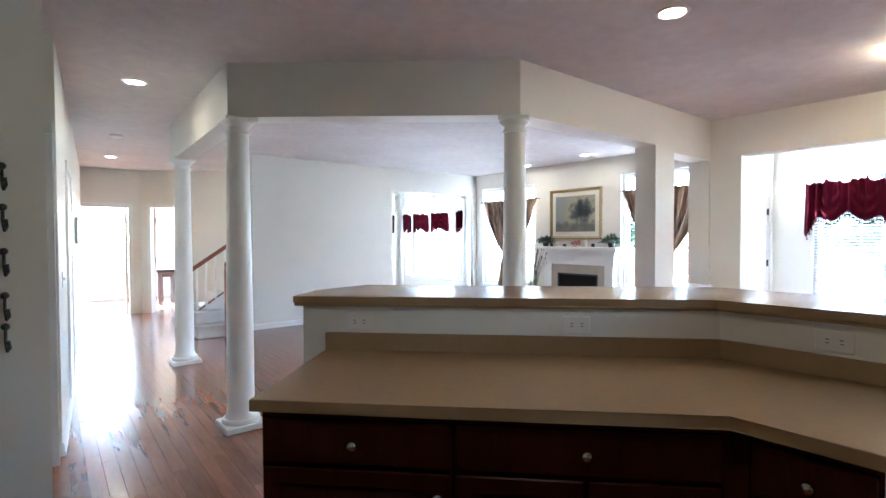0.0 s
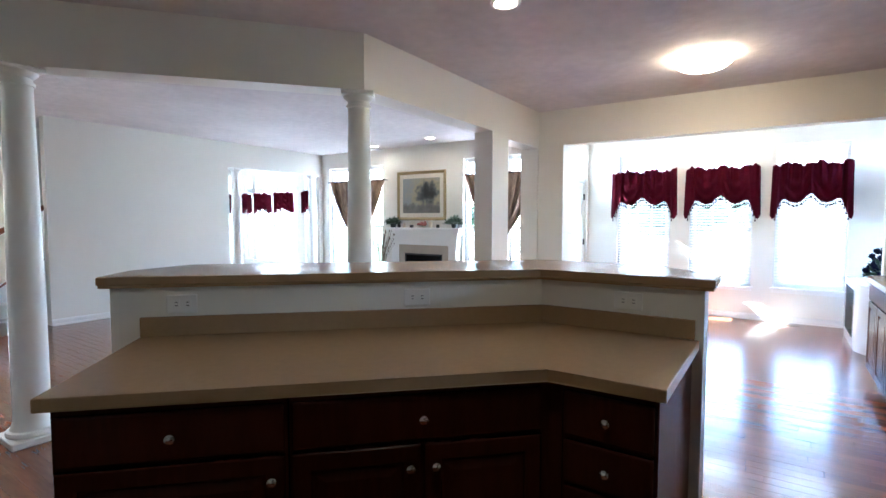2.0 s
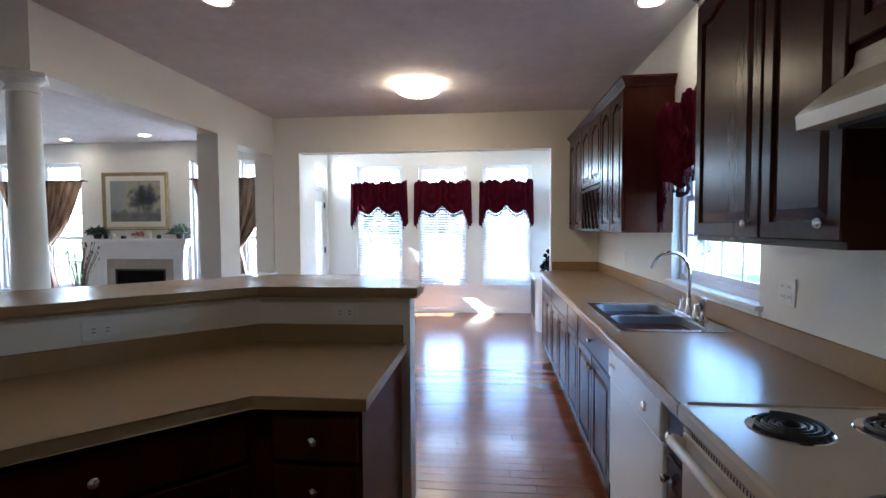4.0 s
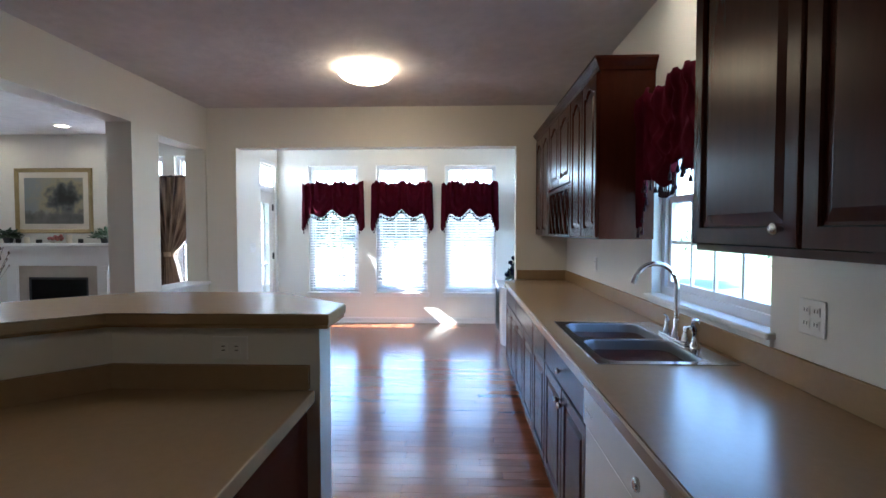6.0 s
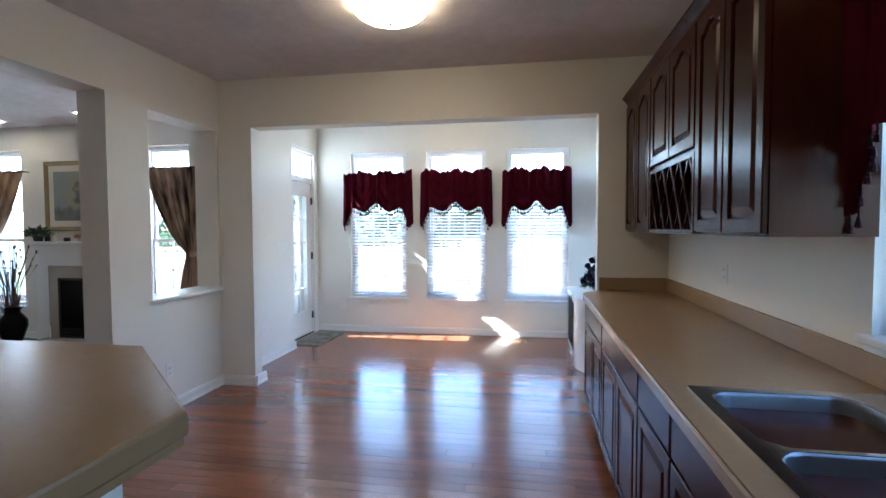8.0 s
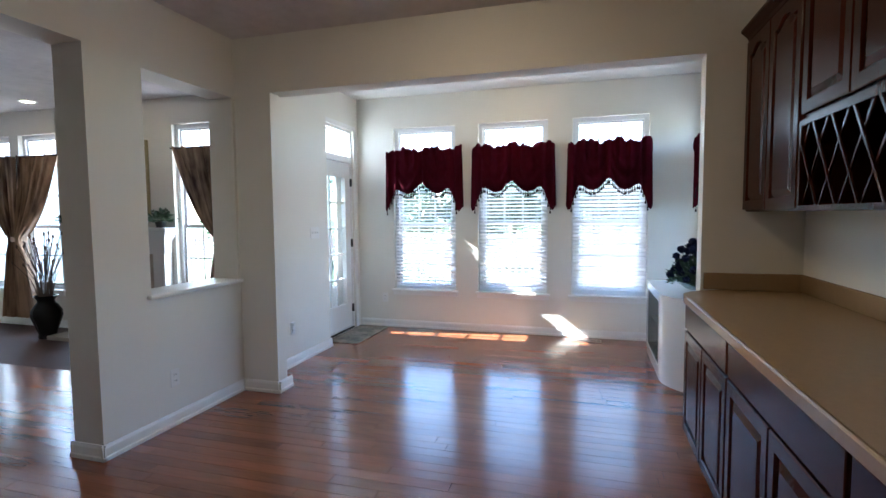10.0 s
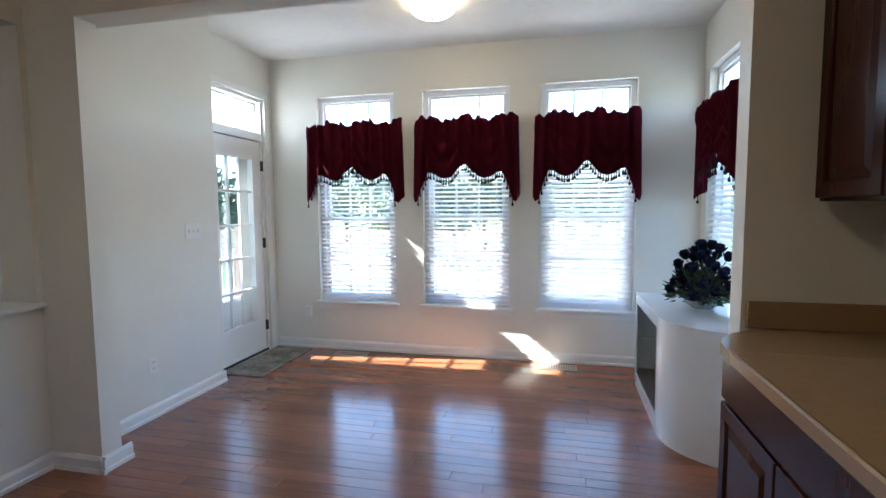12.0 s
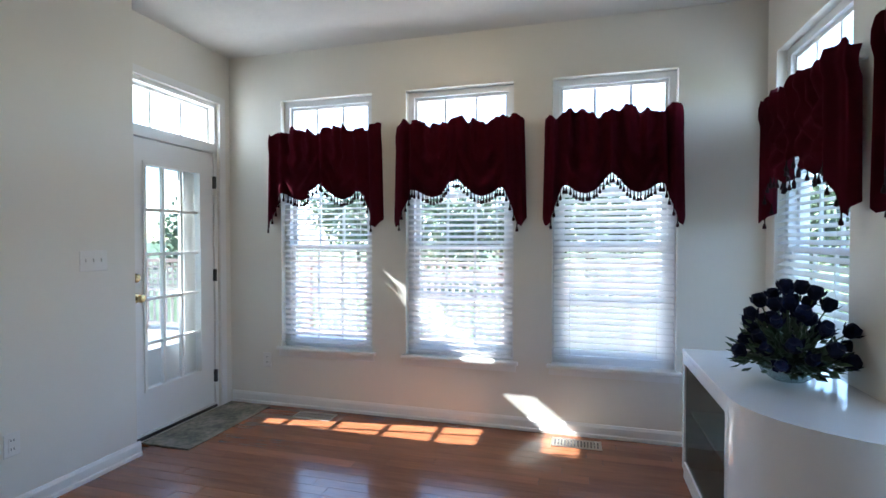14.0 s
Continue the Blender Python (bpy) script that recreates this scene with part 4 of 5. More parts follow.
part("muntins", bm, TRIM, leaf)
part("pane", boxed(GX0, GX1, 3.189, 3.193, GZ0, GZ1), PANE, leaf).visible_shadow = False
part("transom_pane", boxed(7.852, 8.678, 3.23, 3.234, 2.105, 2.398), PANE, door).visible_shadow = False
bm = bmesh.new()
bars(bm, 7.852, 8.678, 2.105, 2.398, 0.02, 3.21, 3.25)
for i in range(1, 3):
    x = 7.852 + 0.826 * i / 3
    box(bm, x - 0.009, x + 0.009, 3.218, 3.246, 2.125, 2.378)
part("transom_bars", bm, TRIM, door)
for z in (0.25, 1.06, 1.80):
    part("hinge", boxed(8.668, 8.686, 3.146, 3.1695, z - 0.048, z + 0.048), BLACK, door, "dark bronze hinge")
for z, r, l in ((0.955, 0.029, 0.05), (1.09, 0.027, 0.02)):
    bm = bmesh.new()
    if l > 0.03:
        lathe(bm, [(0.0001, 0), (0.033, 0), (0.030, 0.008), (0.012, 0.012), (0.011, 0.03), (0.024, 0.036), (0.029, 0.05), (0.022, 0.063), (0.0001, 0.066)], seg=18)
    else:
        lathe(bm, [(0.0001, 0), (0.033, 0), (0.030, 0.014), (0.020, 0.019), (0.018, 0.026), (0.0001, 0.028)], seg=18)
    bm.transform(Matrix.Translation((7.95, 3.1695, z)) @ pose(0, 0, 0, 90))
    smooth(part("door_knob" if l > 0.03 else "deadbolt", bm, BRASS, leaf, "polished brass " + ("knob" if l > 0.03 else "deadbolt")))
part("threshold", boxed(7.855, 8.675, 3.142, 3.289, 0.0, 0.019), DARK, door)

storm = thing("storm_door", "white storm door with a clear glass panel outside the door", "door")
bm = bmesh.new()
bars(bm, 7.856, 8.674, 0.022, 2.03, 0.10, 3.266, 3.288)
frame_part = part("storm_frame", bm, TRIM, storm)
# kick panel and top rail are added to cut the sun strip's two ends
part("kick_panel", boxed(7.957, 8.573, 3.271, 3.283, 0.123, 0.56, bevel=0.003), TRIM, storm)
part("top_rail", boxed(7.957, 8.573, 3.271, 3.283, 1.86, 1.929), TRIM, storm)
part("storm_pane", boxed(7.957, 8.573, 3.275, 3.279, 0.561, 1.859), STORMGLASS, storm).visible_shadow = False
bm = bmesh.new()
box(bm, 8.47, 8.5725, 3.2665, 3.2705, 0.1235, 1.9285)
part("inner_stile", bm, TRIM, storm)

mat_rug = thing("door_mat", "small faded grey-green rug in front of the door", "rug")
part("rug_body", boxed(7.92, 8.79, 2.73, 3.11, 0.0, 0.010, bevel=0.004), RUG, mat_rug)
for y0, y1 in ((0.19, 0.51), (2.11, 2.43)):
    reg = thing("floor_register", "slotted metal floor register set in the planks", "floor vent")
    part("frame", boxed(8.61, 8.75, y0, y1, 0.0, 0.006, bevel=0.002), NICKEL, reg)
    bm = bmesh.new()
    for i in range(14):
        y = y0 + 0.025 + (y1 - y0 - 0.05) * i / 13
        box(bm, 8.635, 8.675, y - 0.005, y + 0.005, 0.0062, 0.0068), box(bm, 8.685, 8.725, y - 0.005, y + 0.005, 0.0062, 0.0068)
    part("slots", bm, DARK, reg)


# ---- blinds ----
def blind(width, z0, z1, m, open_deg, label):
    """Horizontal slats from z1 down to z0, its middle at x = 0, behind the wall's face at y = 0."""
    b = thing("window_blind", label, "blind", group="white slatted blinds")
    h = width / 2 - 0.012
    part("head_rail", boxed(-h, h, 0.008, 0.05, z1 - 0.04, z1), SLAT, b)
    part("bottom_rail", boxed(-h, h, 0.012, 0.046, z0, z0 + 0.018, bevel=0.003), SLAT, b)
    bm = boxed(-h, h, -0.0225, 0.0225, -0.0012, 0.0012)
    bm.transform(pose(0, 0, 0, open_deg))
    first = part("slat", bm, SLAT, b)
    n = int((z1 - z0 - 0.07) / 0.0415)
    for i in range(n):
        s = first if i == 0 else new("slat", first.data)
        s.parent = b
        s.location = (0, 0.029, z0 + 0.042 + i * 0.0415)
    bm = bmesh.new()
    for x in (-h * 0.72, h * 0.72):
        box(bm, x - 0.0015, x + 0.0015, 0.0035, 0.0045, z0 + 0.018, z1 - 0.04)
        box(bm, x - 0.0015, x + 0.0015, 0.0535, 0.0545, z0 + 0.018, z1 - 0.04)
    part("ladder_cord", bm, SLAT, b)
    b.matrix_world = m
    return b


for (a, b), tilt, z0 in zip(SR_WINS, (20, 24, 42), (0.508, 0.493, 0.528)):
    blind(b - a, z0, 2.095, pose(XB, (a + b) / 2, 0, 0, 0, -90), tilt, "white slatted blind, lowered with its slats half open")
for a, b in SIDE_WINS:
    blind(b - a, 0.50, 2.095, pose((a + b) / 2, YS, 0, 0, 0, 180), 30, "white slatted blind, lowered with its slats half open")


# ---- valances ----
def hem(s):
    """Height of the hem at s from 0 to 1 across the valance: long tails, two swags and a middle peak."""
    s = min(s, 1 - s)
    rows = ((0.0, -0.66), (0.03, -0.72), (0.065, -0.70), (0.095, -0.60), (0.13, -0.50), (0.16, -0.45), (0.20, -0.455), (0.26, -0.49), (0.32, -0.505), (0.38, -0.485), (0.44, -0.43), (0.48, -0.385), (0.5, -0.38))
    for (a, p), (b, q) in zip(rows, rows[1:]):
        if s <= b:
            return p + (q - p) * (s - a) / (b - a)
    return rows[-1][1]


def valance(width, m, seed, deep=0.024, scallop=1.0):
    """A gathered velvet valance on a rod, its middle at x = 0 and its top about z = 0, hanging before the wall at y = 0."""
    rnd = random.Random(seed)
    v = thing("valance", "burgundy velvet valance with a scalloped tasselled hem", "curtain", group="burgundy valances")
    nx, nz = 96, 14

    def edge(s):
        return -0.52 + (hem(s) + 0.52) * scallop
    ph = [rnd.uniform(0, 6.28) for _ in range(6)]

    def fold(s, t):
        gather = deep * math.sin(s * 2 * math.pi * 9 + ph[0] + 1.2 * math.sin(s * 11 + ph[1])) + 0.009 * math.sin(s * 2 * math.pi * 17 + ph[2])
        u = min(abs(s - 0.31), abs(s - 0.69)) / 0.19
        inside = max(0.0, 1 - u * u)
        swag = 0.034 * math.sin(2 * math.pi * 3.1 * (t + 0.42 * u * u) + 0.4 * math.sin(ph[3])) * inside * min(1.0, 1.6 * t)
        return gather * (1 - 0.75 * inside * min(1.0, 1.4 * t)) + swag

    bm = bmesh.new()
    front, back = [], []
    for i in range(nx + 1):
        s = i / nx
        ruffle = 0.022 * math.sin(s * 17 + ph[4]) + 0.013 * math.sin(s * 43 + ph[5]) + 0.008 * math.sin(s * 83 + ph[1]) + rnd.uniform(-0.006, 0.006)
        end = min(s, 1 - s)
        d = -0.092 + 0.08 * max(0, 1 - end / 0.03) ** 2
        colf, colb = [], []
        for k in range(nz + 1):
            t = k / nz
            z = 0.03 + ruffle * (1 - t) ** 3 + (edge(s) - 0.03) * t
            flare = 1 + 0.035 * t
            y = d + fold(s, t) - (0.012 if 0.06 < t < 0.16 else 0)
            colf.append(bm.verts.new(((s - 0.5) * width * flare, y, z)))
            colb.append(bm.verts.new(((s - 0.5) * width * flare, y + 0.006, z)))
        front.append(colf), back.append(colb)
    for i in range(nx):
        for k in range(nz):
            bm.faces.new((front[i][k], front[i][k + 1], front[i + 1][k + 1], front[i + 1][k]))
            bm.faces.new((back[i][k], back[i + 1][k], back[i + 1][k + 1], back[i][k + 1]))
        bm.faces.new((front[i][0], front[i + 1][0], back[i + 1][0], back[i][0]))
        bm.faces.new((front[i][nz], back[i][nz], back[i + 1][nz], front[i + 1][nz]))
    smooth(part("drape", bm, VELVET, v), 80)
    bm, bt = bmesh.new(), bmesh.new()
    n = round(width / 0.0205)
    for i in range(3, n - 2):
        s = (i + rnd.uniform(-0.2, 0.2)) / n
        x, y, z = (s - 0.5) * width * 1.035, -0.091 + fold(s, 1), edge(s)
        l = rnd.uniform(0.018, 0.026)
        box(bm, x - 0.0036, x + 0.0036, y, y + 0.004, z - l - 0.002, z + 0.008)
        lathe(bt, [(0.0001, z - l), (0.0065, z - l - 0.003), (0.0045, z - l - 0.008), (0.0085, z - l - 0.014), (0.0105, z - l - 0.032), (0.0001, z - l - 0.036)], x, y + 0.001, 6)
    tagged(part("fringe_cord", bm, FRINGE, v, "dark fringe cord"), kind="stuff")
    tagged(part("tassels", bt, FRINGE, v, "small dark beaded tassels"), kind="stuff")
    bm = bmesh.new()
    tube(bm, [(-width / 2 + 0.02, -0.05, -0.035), (width / 2 - 0.02, -0.05, -0.035)], 0.008, 8)
    for x in (-width / 2 + 0.03, width / 2 - 0.03):
        tube(bm, [(x, -0.05, -0.035), (x, -0.001, -0.035)], 0.006, 6)
    part("rod", bm, TRIM, v)
    v.matrix_world = m
    return v


for i, (a, b) in enumerate(SR_WINS):
    valance((0.96, 0.95, 0.88)[i], pose(XB, (a + b) / 2 + (0.0, -0.005, 0.01)[i], 2.155, 0, 0, -90), i + 1)
for i, (a, b) in enumerate(SIDE_WINS):
    valance((0.93, 0.86)[i], pose((8.17, 7.04)[i], YS, 2.11, 0, 0, 180) @ Matrix.Diagonal((1, 1, 0.93, 1)), i + 5)
valance(1.17, pose(3.52, YR, 2.17, 0, 0, 180), 9, 0.013)
for i, (a, b) in enumerate(DINE_WINS):
    valance(0.84 * (b - a), pose(XF, (a + b) / 2, 2.0, 0, 0, -90) @ Matrix.Diagonal((1, 1, 0.72, 1)), i + 11, scallop=0.45)


# ---- bronze curtains of the family room ----
def tied_curtain(width, m, seed):
    """A curtain across a twin window, gathered to its middle by a tie: an hourglass of folds."""
    rnd = random.Random(seed)
    c = thing("curtain", "bronze taffeta curtain tied to an hourglass in its middle", "curtain", group="bronze curtains")
    top, tie, low = 2.18, 1.13, 0.12
    nx, nz = 90, 30
    bm = bmesh.new()
    rows = []
    p = [rnd.uniform(0, 6.28) for _ in range(3)]
    for k in range(nz + 1):
        z = top + (low - top) * k / nz
        if z > tie:
            q = (z - tie) / (top - tie)
            w = 0.10 + 0.90 * q ** 0.8
        else:
            q = (tie - z) / (tie - low)
            w = 0.10 + 0.34 * q ** 0.7
        row = []
        for i in range(nx + 1):
            s = i / nx - 0.5
            amp = 0.026 + 0.02 * (1 - w)
            y = -0.085 + amp * math.sin(s * 2 * math.pi * 8 + p[0] + 0.8 * math.sin(7 * s + p[1])) + 0.4 * amp * math.sin(s * 2 * math.pi * 19 + p[2] + 3 * k / nz)
            sag = -0.10 * math.sin(math.pi * min(1, k / nz * 2)) * (2 * abs(s)) ** 2 if z > tie else 0
            row.append(bm.verts.new((s * width * w, y, z + sag + (0.012 * math.sin(s * 60 + p[2]) if k == 0 else 0))))
        rows.append(row)
    back = [[bm.verts.new(v.co + Vector((0, 0.004, 0))) for v in r] for r in rows]
    for k in range(nz):
        for i in range(nx):
            bm.faces.new((rows[k][i], rows[k + 1][i], rows[k + 1][i + 1], rows[k][i + 1]))
            bm.faces.new((back[k][i], back[k][i + 1], back[k + 1][i + 1], back[k + 1][i]))
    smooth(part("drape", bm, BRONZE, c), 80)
    bm = lathe(bmesh.new(), [(0.068, tie - 0.03), (0.075, tie - 0.03), (0.075, tie + 0.03), (0.068, tie + 0.03)], 0, -0.075, 20)
    part("tie_band", bm, BRONZE, c)
    bm = bmesh.new()
    tube(bm, [(-width / 2 - 0.04, -0.075, top - 0.01), (width / 2 + 0.04, -0.075, top - 0.01)], 0.011, 8)
    for x in (-width / 2 - 0.03, width / 2 + 0.03):
        tube(bm, [(x, -0.075, top - 0.01), (x, -0.001, top - 0.01)], 0.008, 6)
    part("rod", bm, BLACK, c)
    c.matrix_world = m


tied_curtain(1.46, pose(XF, 7.38, 0, 0, 0, -90), 21)
tied_curtain(1.32, pose(XF, 4.19, 0, 0, 0, -90), 22)

# ---- fireplace ----
fp = thing("fireplace", "white fireplace with a mantel shelf and beige marble surround", "fireplace", XF, 5.71, 0, -90)
fp.scale = (0.945, 0.58, 0.97)
part("mantel_shelf", boxed(-0.85, 0.85, -0.32, -0.001, 1.27, 1.315, bevel=0.008), TRIM, fp)
bm = bmesh.new()
for i, (a, z) in enumerate(((0.78, 1.20), (0.805, 1.235), (0.83, 1.27))):
    box(bm, -a, a, -0.24 - 0.025 * i, -0.001, z - 0.035, z - 0.0005)
part("cornice", bm, TRIM, fp)
part("frieze", boxed(-0.765, 0.765, -0.21, -0.001, 1.0, 1.164), TRIM, fp)
for s in (-1, 1):
    bm = boxed(min(s * 0.58, s * 0.75), max(s * 0.58, s * 0.75), -0.21, -0.001, 0.0, 0.999)
    box(bm, min(s * 0.60, s * 0.73), max(s * 0.60, s * 0.73), -0.222, -0.2105, 0.25, 0.94)
    box(bm, min(s * 0.565, s * 0.762), max(s * 0.565, s * 0.762), -0.23, -0.001, 0.0005, 0.20)
    part("pilaster", bm, TRIM, fp)
bm = bmesh.new()
for a, b, c, d in ((-0.579, -0.462, 0.0, 0.999), (0.462, 0.579, 0.0, 0.999), (-0.462, -0.44, 0.05, 0.999), (0.44, 0.462, 0.05, 0.999), (-0.44, 0.44, 0.84, 0.999)):
    box(bm, a, b, -0.19, -0.001, c, d)
part("surround", bm, STONE, fp, "beige marble surround")
part("hearth", boxed(-0.62, 0.62, -0.95, -0.0005, 0.0, 0.049, bevel=0.005), STONE, fp, "beige marble hearth slab")
part("firebox", boxed(-0.439, 0.439, -0.17, -0.001, 0.051, 0.839), GLOSSBLACK, fp, "black glass firebox front")
bm = bmesh.new()
bars(bm, -0.439, 0.439, 0.051, 0.839, 0.03, -0.182, -0.171)
for i in range(5):
    box(bm, -0.40, 0.40, -0.180, -0.1712, 0.10 + i * 0.018, 0.108 + i * 0.018)
part("grille", bm, BLACK, fp)

pic = thing("framed_painting", "landscape painting in a gilt frame with a cream mat", "painting", XF, 5.825, 1.41, -90)
PH, PW = 0.885, 1.085
bm = bmesh.new()
prof = [(0, 0.0), (0.0, 0.022), (0.012, 0.034), (0.028, 0.026), (0.045, 0.020), (0.055, 0.012), (0.055, 0.0)]
cs = ((-PW / 2, 0, 1, 1), (PW / 2, 0, -1, 1), (PW / 2, PH, -1, -1), (-PW / 2, PH, 1, -1))
rows = [[bm.verts.new((x + sx * o, -0.002 - d, z + sz * o)) for o, d in prof] for x, z, sx, sz in cs]
for k in range(4):
    p, q = rows[k], rows[(k + 1) % 4]
    for i in range(len(prof)):
        j = (i + 1) % len(prof)
        bm.faces.new((p[i], p[j], q[j], q[i]))
part("frame", bm, GILT, pic)
part("mat_board", boxed(-PW / 2 + 0.05, PW / 2 - 0.05, -0.010, -0.003, 0.05, PH - 0.05), MATBOARD, pic)


def painting_material():
    """A misty landscape: pale sky, dark trees massed to one side, light water below."""
    m = bpy.data.materials.new("landscape_paint")
    m.use_nodes = True
    nt = m.node_tree
    b = nt.nodes["Principled BSDF"]
    b.inputs["Roughness"].default_value = 0.45
    tc, sep = nt.nodes.new("ShaderNodeTexCoord"), nt.nodes.new("ShaderNodeSeparateXYZ")
    nt.links.new(tc.outputs["Object"], sep.inputs[0])
    noise_tex = nt.nodes.new("ShaderNodeTexNoise")
    noise_tex.inputs["Scale"].default_value, noise_tex.inputs["Detail"].default_value = 7.0, 8.0
    nt.links.new(tc.outputs["Object"], noise_tex.inputs["Vector"])

    def node(op, a, b_):
        n = nt.nodes.new("ShaderNodeMath")
        n.operation = op
        for k, v in ((0, a), (1, b_)):
            if isinstance(v, (int, float)):
                n.inputs[k].default_value = v
            else:
                nt.links.new(v, n.inputs[k])
        return n.outputs[0]

    wob = node('MULTIPLY', node('SUBTRACT', noise_tex.outputs[0], 0.5), 0.55)
    dx, dz = node('SUBTRACT', sep.outputs["X"], 0.15), node('SUBTRACT', sep.outputs["Z"], 0.47)
    r = node('SQRT', node('ADD', node('MULTIPLY', dx, dx), node('MULTIPLY', node('MULTIPLY', dz, dz), 1.4)), 0.0)
    trees = node('ADD', r, wob)
    ramp = nt.nodes.new("ShaderNodeValToRGB")
    nt.links.new(trees, ramp.inputs[0])
    ramp.color_ramp.elements[0].position, ramp.color_ramp.elements[0].color = 0.06, (0.012, 0.014, 0.014, 1)
    ramp.color_ramp.elements[1].position, ramp.color_ramp.elements[1].color = 0.50, (0.24, 0.27, 0.27, 1)
    for p, c in ((0.14, (0.035, 0.04, 0.038, 1)), (0.21, (0.11, 0.12, 0.11, 1)), (0.30, (0.33, 0.30, 0.19, 1))):
        ramp.color_ramp.elements.new(p).color = c
    low = nt.nodes.new("ShaderNodeMix")
    low.data_type = 'RGBA'
    shore = nt.nodes.new("ShaderNodeValToRGB")
    nt.links.new(node('ADD', sep.outputs["Z"], node('MULTIPLY', wob, 0.5)), shore.inputs[0])
    shore.color_ramp.elements[0].position, shore.color_ramp.elements[0].color = 0.26, (1, 1, 1, 1)
    shore.color_ramp.elements[1].position, shore.color_ramp.elements[1].color = 0.32, (0, 0, 0, 1)
    nt.links.new(shore.outputs[0], low.inputs["Factor"])
    nt.links.new(ramp.outputs[0], low.inputs["A"])
    ground = nt.nodes.new("ShaderNodeMix")
    ground.data_type = 'RGBA'
    ground.inputs["A"].default_value, ground.inputs["B"].default_value = (0.04, 0.042, 0.04, 1), (0.24, 0.23, 0.205, 1)
    nt.links.new(noise_tex.outputs[0], ground.inputs["Factor"])
    nt.links.new(ground.outputs["Result"], low.inputs["B"])
    nt.links.new(low.outputs["Result"], b.inputs["Base Color"])
    return m


part("canvas", boxed(-PW / 2 + 0.13, PW / 2 - 0.13, -0.013, -0.0102, 0.13, PH - 0.13), painting_material(), pic)


def leafy(bm, c, r, n, rnd, size=0.05, flat=0.7):
    for _ in range(n):
        d = Vector((rnd.gauss(0, 1), rnd.gauss(0, 1), abs(rnd.gauss(0, 0.8)))).normalized()
        p = Vector(c) + d * r * rnd.uniform(0.25, 1.0)
        p.z = c[2] + (p.z - c[2]) * flat
        u = d.cross(Vector((rnd.uniform(-1, 1), rnd.uniform(-1, 1), 1))).normalized()
        s = size * rnd.uniform(0.6, 1.2)
        w = (d + 0.5 * Vector((rnd.uniform(-1, 1), rnd.uniform(-1, 1), rnd.uniform(-0.8, 0.4)))).normalized()
        q = [p, p + w * s * 0.5 + u * s * 0.28, p + w * s, p + w * s * 0.5 - u * s * 0.28]
        mid = p + w * s * 0.5 + w.cross(u) * s * 0.12
        v = [bm.verts.new(x) for x in q] + [bm.verts.new(mid)]
        for i in range(4):
            bm.faces.new((v[i], v[(i + 1) % 4], v[4]))


rnd = random.Random(5)
for y, w in ((6.40, 0.14), (5.05, 0.16)):
    pl = thing("mantel_plant", "small trailing green plant on the mantel", "plant", XF - 0.10, y, 1.277)
    smooth(part("pot", lathe(bmesh.new(), [(0.0001, 0.0005), (0.045, 0.0005), (0.06, 0.07), (0.055, 0.07), (0.0001, 0.05)], seg=16), BLACK, pl))
    bm = bmesh.new()
    leafy(bm, (0, 0, 0.07), w, 260, rnd, 0.06, 0.75)
    part("foliage", bm, LEAF, pl)
for y, r, h, mt, nm, lb in ((6.15, 0.03, 0.08, CANDLE, "candle", "short ivory pillar candle"), (5.98, 0.035, 0.05, BLACK, "figurine_bowl", "small dark bowl"), (5.56, 0.035, 0.11, CANDLE, "candle", "ivory pillar candle"), (5.40, 0.03, 0.06, BLACK, "figurine_bowl", "small dark bowl"), (6.27, 0.03, 0.06, BLACK, "figurine_bowl", "small dark bowl")):
    cn = thing(nm, lb + " on the mantel shelf", "ornament", XF - 0.09, y, 1.277)
    smooth(part("body", lathe(bmesh.new(), [(0.0001, 0.0005), (r * 0.9, 0.0005), (r, h * 0.1), (r, h * 0.92), (r * 0.8, h), (0.0001, h * 0.97)], seg=18), mt, cn))
fl = thing("dried_flowers", "small bunch of dusky pink dried flowers", "flowers", XF - 0.09, 5.74, 1.277)
smooth(part("dish", lathe(bmesh.new(), [(0.0001, 0.0005), (0.05, 0.0005), (0.07, 0.03), (0.06, 0.03), (0.0001, 0.02)], seg=16), MATBOARD, fl))
bm = bmesh.new()
for _ in range(16):
    ball(bm, (rnd.uniform(-0.07, 0.07), rnd.uniform(-0.05, 0.05), rnd.uniform(0.05, 0.10)), 0.022, 7, 5)
part("blooms", bm, PINK, fl)

vs = thing("floor_vase", "tall black urn of dried reeds on the floor by the hearth", "vase", 7.29, 6.40, 0.0)
smooth(part("urn", lathe(bmesh.new(), [(0.0001, 0.0005), (0.085, 0.0005), (0.095, 0.02), (0.085, 0.05), (0.12, 0.15), (0.155, 0.26), (0.15, 0.33), (0.11, 0.39), (0.085, 0.42), (0.085, 0.45), (0.125, 0.50), (0.115, 0.50), (0.075, 0.45), (0.0001, 0.43)], seg=28), GLOSSBLACK, vs))
bm, bt = bmesh.new(), bmesh.new()
for _ in range(46):
    a, lean, h = rnd.uniform(0, 6.28), rnd.uniform(0.03, 0.30), rnd.uniform(0.35, 0.75)
    tip = Vector((math.cos(a) * lean, math.sin(a) * lean, 0.48 + h))
    tube(bm, [(math.cos(a) * 0.05, math.sin(a) * 0.05, 0.44), (math.cos(a) * lean * 0.45, math.sin(a) * lean * 0.45, 0.48 + h * 0.5), tip], 0.0035, 5)
    ball(bt, tip, rnd.uniform(0.006, 0.013), 6, 5, 2.0)
part("reeds", bm, REED, vs)
tagged(part("seed_heads", bt, REED, vs), kind="stuff")

